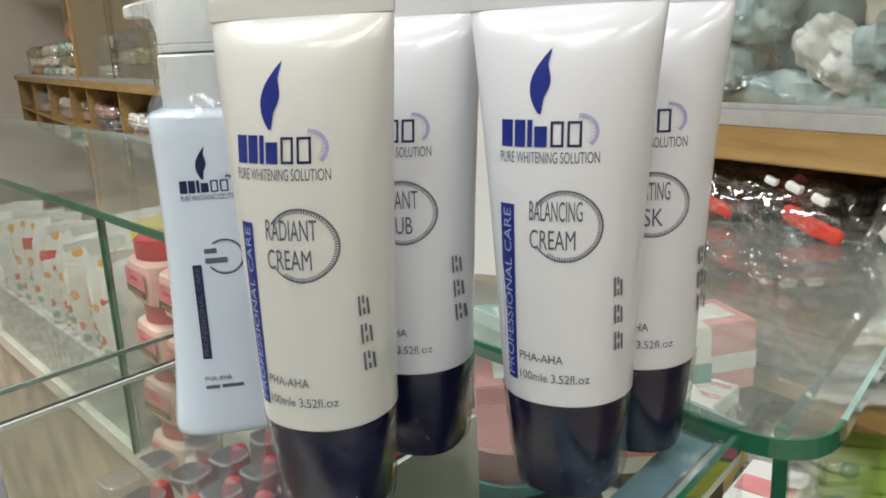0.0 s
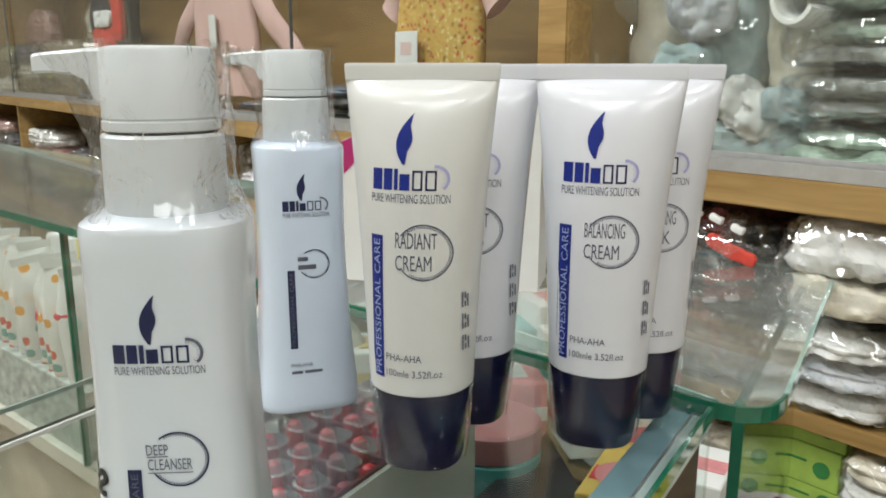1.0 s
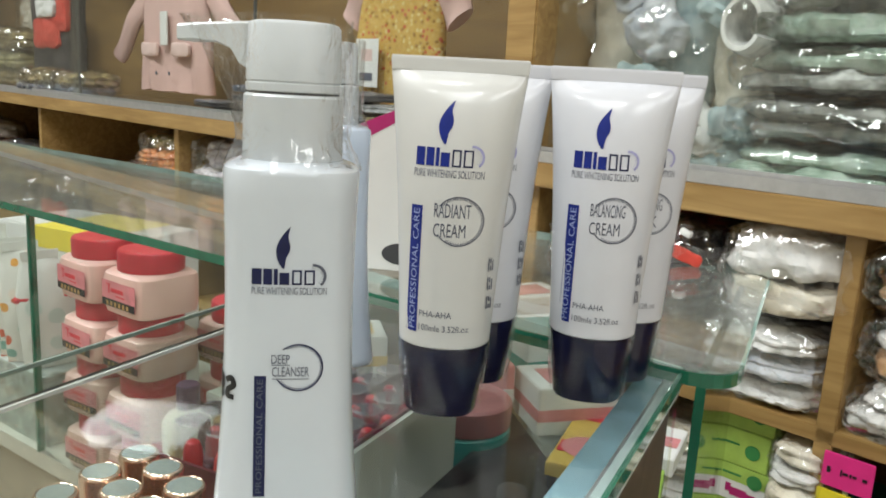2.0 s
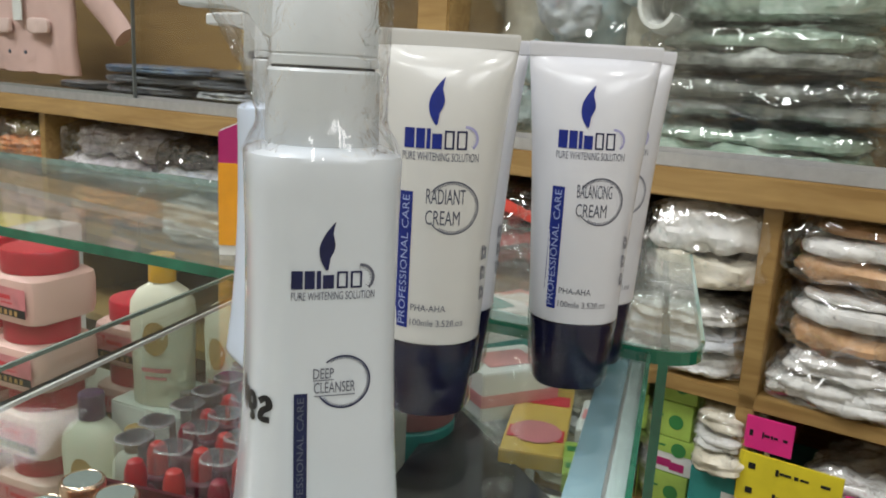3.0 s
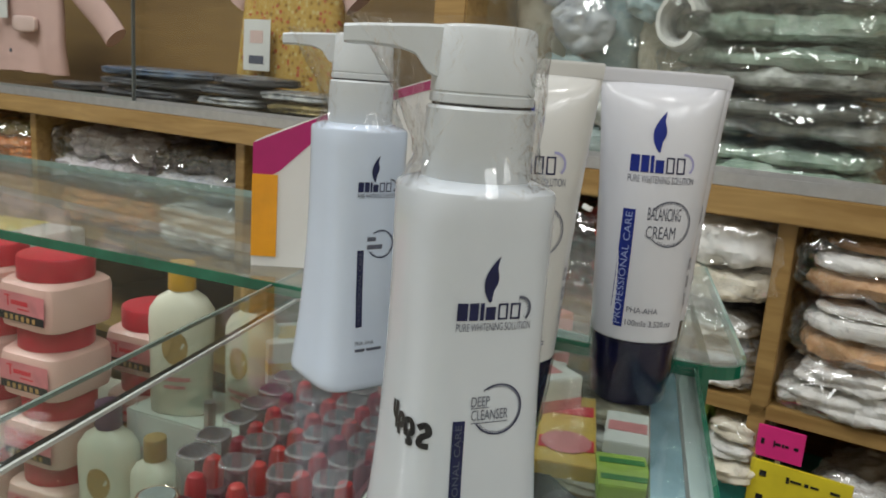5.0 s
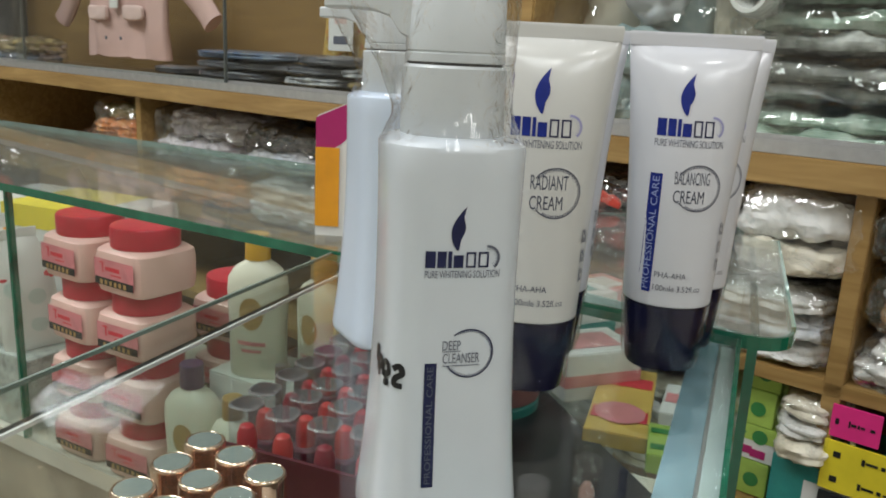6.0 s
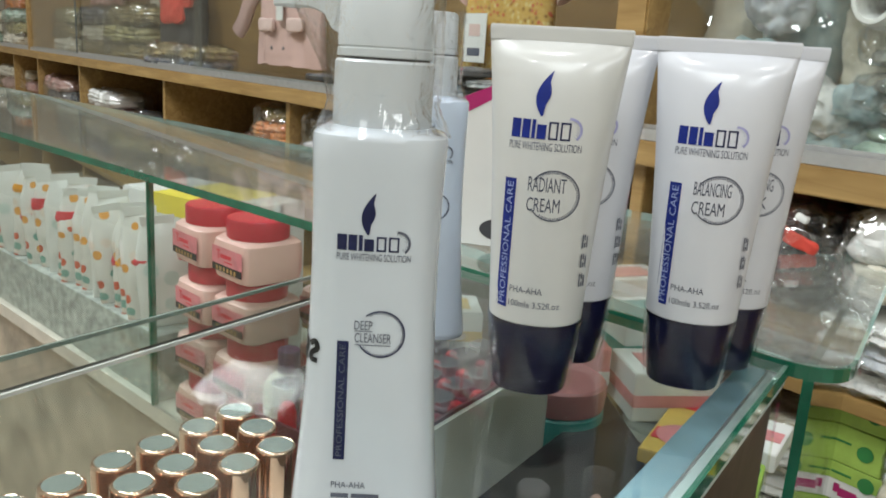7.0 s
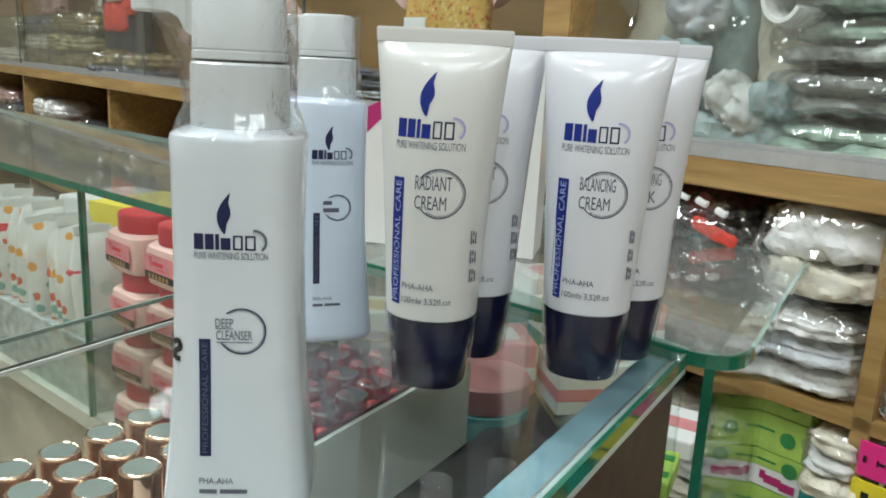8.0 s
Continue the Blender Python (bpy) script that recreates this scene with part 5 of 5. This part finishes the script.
for i, (d, n, mats) in enumerate(((-1.84, 0.67, (W_NAVY, W_KHAKI)), (-2.03, 0.665, (W_DARK, W_KHAKI)), (-2.42, 0.70, (W_KHAKI, W_OLIVE, W_KHAKI)), (-2.75, 0.70, (W_KHAKI, W_CREAM, W_DARK)), (-3.15, 0.70, (W_CREAM, W_KHAKI, W_OLIVE)), (-3.6, 0.70, (W_ROSE, W_OLIVE, W_CREAM)), (-4.1, 0.70, (W_CREAM, W_OLIVE, W_SAGE)), (-4.7, 0.70, (W_SAGE, W_CREAM, W_CREAM)), (-5.3, 0.70, (W_ORANGE, W_CREAM, W_OLIVE)))):
    s = 1 if i < 2 else 1.9
    bundle("folded_clothes", "olive and cream folded clothes in a clear bag", "folded clothes", d, n, UP, [(0.17 * s, 0.10, 0.03 + 0.025 * (i > 1), m) for m in mats], BAG, True, 5 * math.sin(i), 150 + 4 * i)
for i, d in enumerate((-2.6, -3.3, -4.2, -5.0)):
    bundle("clothes_pack", "brown and cream clothes pack standing upright", "folded clothes", d, 0.86, UP, [(0.30, 0.07, 0.30, (W_CREAM, W_ROSE, W_OLIVE, W_ORANGE)[i])], BAG, True, 0, 190 + i)

# shelves under the rail
MIDROW = [(-0.940, 0.69, [(0.17, 0.13, 0.075, W_WHITE), (0.18, 0.13, 0.038, W_BLUEGREY), (0.185, 0.13, 0.040, W_DARK)], "dark grey clothes on white ones in clear bags"),
          (-1.170, 0.69, [(0.225, 0.13, 0.06, W_ORANGE), (0.23, 0.13, 0.05, W_LILAC), (0.225, 0.12, 0.050, W_LILAC)], "lilac-white folded clothes in a clear bag"),
          (-1.395, 0.68, [(0.15, 0.13, 0.085, W_ROSE), (0.15, 0.12, 0.040, W_ORANGE), (0.13, 0.12, 0.03, W_OLIVE)], "orange and olive clothes in clear bags"),
          (-1.56, 0.72, [(0.12, 0.12, 0.04, W_ORANGE), (0.12, 0.12, 0.04, W_ROSE)], "orange and rose clothes in clear bags"),
          (-1.85, 0.76, [(0.18, 0.12, 0.03, W_ROSE)], "rose clothes in a clear bag"),
          (-2.16, 0.69, [(0.26, 0.13, 0.035, W_ROSE), (0.24, 0.12, 0.03, W_DARK)], "rose and dark clothes in clear bags"),
          (-2.6, 0.69, [(0.34, 0.13, 0.05, W_ROSE), (0.32, 0.12, 0.05, W_WHITE)], "rose and white clothes in clear bags"),
          (-3.2, 0.69, [(0.40, 0.13, 0.06, W_DARK), (0.36, 0.12, 0.05, W_ROSE)], "dark and rose clothes in clear bags"),
          (-4.0, 0.69, [(0.50, 0.13, 0.06, W_ROSE), (0.46, 0.12, 0.05, W_CREAM)], "rose and cream clothes in clear bags"),
          (-4.9, 0.69, [(0.50, 0.13, 0.06, W_ROSE), (0.46, 0.12, 0.06, W_DARK)], "rose and dark clothes in clear bags"),
          (-0.66, 0.72, [(0.24, 0.14, 0.06, W_DARK), (0.22, 0.14, 0.05, W_GREY)], "dark clothes in clear bags"),
          (-0.235, 0.662, [(0.105, 0.11, 0.026, W_WHITE), (0.11, 0.11, 0.026, W_BLUEGREY), (0.105, 0.11, 0.022, W_WHITE)], "white and blue-grey towels in a clear bag"),
          (-0.085, 0.662, [(0.145, 0.12, 0.028, W_WHITE), (0.14, 0.12, 0.022, W_WHITE)], "white towels in a clear bag"),
          (0.02, 0.70, [(0.05, 0.12, 0.10, W_WHITE)], "white towels in a clear bag")]
for i, (d, n, layers, lab) in enumerate(MIDROW):
    bundle("clothes_pack", lab, "folded clothes", d, n, MID, layers, BAG, True, 3 * math.sin(i * 1.7), 210 + 6 * i)
bundle("pillow_pack", "white baby pillow in a shiny clear bag", "pillow", -0.226, 0.662, MID + 0.088, [(0.10, 0.11, 0.030, W_CREAM), (0.112, 0.12, 0.046, W_WHITE)], BAG, True, 4, 330, 0.30, False)
for k in range(2):
    bundle("towel_pack", "peach and white towels folded in a clear bag", "towels", -0.082, 0.658, MID + 0.052 + 0.056 * k, [(0.148, 0.115, 0.024, W_PEACH), (0.120, 0.105, 0.018, W_WHITE), (0.125, 0.10, 0.012, W_PEACH if k else W_WHITE)], "peach towel packs", True, 3 - 5 * k, 340 + 7 * k, 0.30, False)
shirt = bundle("printed_shirt", "black and red printed shirts in clear bags", "shirt", -0.385, 0.672, MID, [(0.18, 0.13, 0.055, W_DARK), (0.185, 0.13, 0.055, W_REDBLACK), (0.18, 0.12, 0.05, W_REDBLACK)], BAG, True, -3, 360)
for dx, zz, w, h, m in ((0.055, 0.150, 0.013, 0.006, WHITE_PRINT), (0.076, 0.144, 0.012, 0.006, WHITE_PRINT), (0.036, 0.153, 0.010, 0.005, WHITE_PRINT), (0.070, 0.122, 0.048, 0.012, RED_CLOTH), (-0.03, 0.128, 0.060, 0.011, RED_CLOTH)):
    bm = pillow(w, 0.006, h, 7, 0.002, 60)
    bm.transform(Matrix.Translation((dx, -0.0665, zz)) @ Matrix.Rotation(radians(18), 4, "Y"))
    part("printed_patch", bm, m, shirt, "", True)

# lower shelf
for i, (d, layers, lab) in enumerate(((-0.323, [(0.10, 0.12, 0.022, W_CREAM), (0.105, 0.12, 0.020, W_WHITE), (0.09, 0.11, 0.018, W_CREAM), (0.10, 0.12, 0.02, W_WHITE), (0.09, 0.11, 0.02, W_CREAM)], "cream and white cloths in paper sleeves"),
                                      (-0.190, [(0.045, 0.12, 0.020, W_CREAM), (0.048, 0.12, 0.018, W_WHITE), (0.048, 0.12, 0.022, W_CREAM)], "white cloths in paper sleeves"),
                                      (-0.06, [(0.10, 0.12, 0.05, W_CREAM), (0.10, 0.11, 0.04, W_WHITE)], "cream and white cloths in clear bags"),
                                      (-0.45, [(0.12, 0.12, 0.06, W_WHITE), (0.12, 0.12, 0.04, W_CREAM)], "white cloths in clear bags"))):
    z0 = LOW + (0.062 if i == 1 else 0.0004)
    bundle("cloth_pack", lab, "folded cloths", d, 0.660 if i < 2 else 0.68, z0, layers, BAG, True, 5 * math.sin(i * 2.2), 380 + 6 * i)
tealbox = thing("teal_box", "teal card box under white cloths", "box", at_cab(-0.150, 0.672, LOW))
part("box_body", box(-0.060, 0.055, -0.06, 0.06, 0.0003, 0.061, 0.001), CARD_TEAL, tealbox)
part("front_label", box(-0.03, 0.03, -0.0606, -0.0602, 0.012, 0.045), CARD_WHITE, tealbox)


def medicine_box(d, z, lower, yaw):
    ob = thing("medicine_box", "small lime green and white carton with green dot", "box", at_cab(d, 0.650, z, yaw), "stacked green cartons")
    part("carton_body", box(-0.025, 0.025, -0.02, 0.02, 0.0002, 0.0362, 0.0007), CARD_WHITE if lower else CARD_LIME, ob)
    if lower:
        part("green_top", box(-0.0252, 0.0252, -0.0203, 0.0203, 0.0205, 0.0365), CARD_LIME, ob, "lime green upper half")
        for k, (cx, cz, w) in enumerate(((-0.004, 0.010, 0.016), (0.010, 0.008, 0.014), (-0.014, 0.013, 0.005))):
            part("crimson_print", box(cx - w / 2, cx + w / 2, -0.0205 - 0.0002 * k, -0.0201, cz - 0.004, cz + 0.004), MAGENTA, ob)
    bm = turned([(0.0072, 0), (0.0072, 0.0004)], 22)
    bm.transform(Matrix.Translation((0.010, -0.0204, 0.0255 if lower else 0.017)) @ Matrix.Rotation(radians(90), 4, "X"))
    part("green_dot", bm, CARD_GREEN, ob, "dark green dot")
    part("print_bars", box(-0.021, -0.003, -0.0206, -0.0202, 0.020 if not lower else 0.0265, 0.022 if not lower else 0.0285), CARD_GREEN, ob)
    return ob


for k in range(4):
    medicine_box(-0.241 + 0.003 * math.sin(k * 2), LOW + 0.0003 + 0.0368 * k, k == 1, 3 * math.sin(k * 3))

# shelf-edge signs
SIGN_YELLOW = plain("yellow_sign", (0.70, 0.58, 0.03), 0.4, 0.08, 40)
SIGN_PINK = plain("pink_sign", (0.72, 0.03, 0.22), 0.4, 0.08, 40)
for d, z0, z1, w, m, lab in ((-0.125, 0.787, 0.834, 0.085, SIGN_YELLOW, "yellow shelf sign with black print"), (-0.146, 0.838, 0.868, 0.04, SIGN_PINK, "pink shelf sign"), (-0.055, 0.770, 0.820, 0.05, SIGN_PINK, "pink shelf sign with black print"), (-0.148, 0.757, 0.784, 0.036, BLACK_CARD_SHADE, "black shelf sign with white mark")):
    sg = thing("shelf_sign", lab + " leaning on the shelf front", "sign", at_cab(d, 0.606, 0), "signs on the shelf edge")
    part("sign_card", box(-w / 2, w / 2, 0.0, 0.0025, z0, z1, 0.0004), m, sg)
    ink = WHITE_PRINT if m is BLACK_CARD_SHADE else BLACK_CARD_SHADE
    rows = 2 if z1 - z0 > 0.04 else 1
    for r in range(rows):
        zc = z0 + (z1 - z0) * (r + 0.5) / rows
        for a, b, hh in ((-0.40, -0.33, 0.0055), (-0.13, -0.10, 0.006), (-0.09, 0.02, 0.0022), (0.05, 0.09, 0.0032), (0.11, 0.19, 0.002), (0.30, 0.39, 0.0026)):
            part("printed_bar", box(w * a, w * b, -0.0006, -0.0002, zc - hh / 2, zc + hh / 2), ink, sg)
    part("sign_stem", box(-0.002, 0.002, 0.0027, 0.0062, LOW - 0.012, z1 - 0.004), ALU, sg)

# ---- ceiling lamps ----
for lx, ly in LAMPS:
    ob = thing("ceiling_downlight", "round white ceiling downlight", "ceiling light", pose(lx, ly, CEILING - 0.02), "ceiling downlights")
    bm = bmesh.new()
    a, b = section(bm, 0.10, 0.10, 0.0, 2, 28), section(bm, 0.082, 0.082, 0.0, 2, 28)
    c, e = section(bm, 0.10, 0.10, 0.0199, 2, 28), section(bm, 0.082, 0.082, 0.0199, 2, 28)
    for i in range(28):
        j = (i + 1) % 28
        for q in ((a[i], a[j], b[j], b[i]), (a[j], a[i], c[i], c[j]), (b[i], b[j], e[j], e[i])):
            bm.faces.new(q)
    bmesh.ops.recalc_face_normals(bm, faces=bm.faces)
    part("trim_ring", bm, CEIL_PAINT, ob)
# Frames round the added square fill lights, out of view.
for lx, ly, watts in FILL_PANELS:
    ob = thing("fill_frame", "square white frame of an added fill light", "ceiling light", pose(lx, ly, CEILING - 0.02), "ceiling light panels")
    for x0, x1, y0, y1 in ((-0.33, 0.33, -0.33, -0.302), (-0.33, 0.33, 0.302, 0.33), (-0.33, -0.302, -0.3018, 0.3018), (0.302, 0.33, -0.3018, 0.3018)):
        part("frame_bar", box(x0, x1, y0, y1, -0.01, 0.0199), CEIL_PAINT, ob)
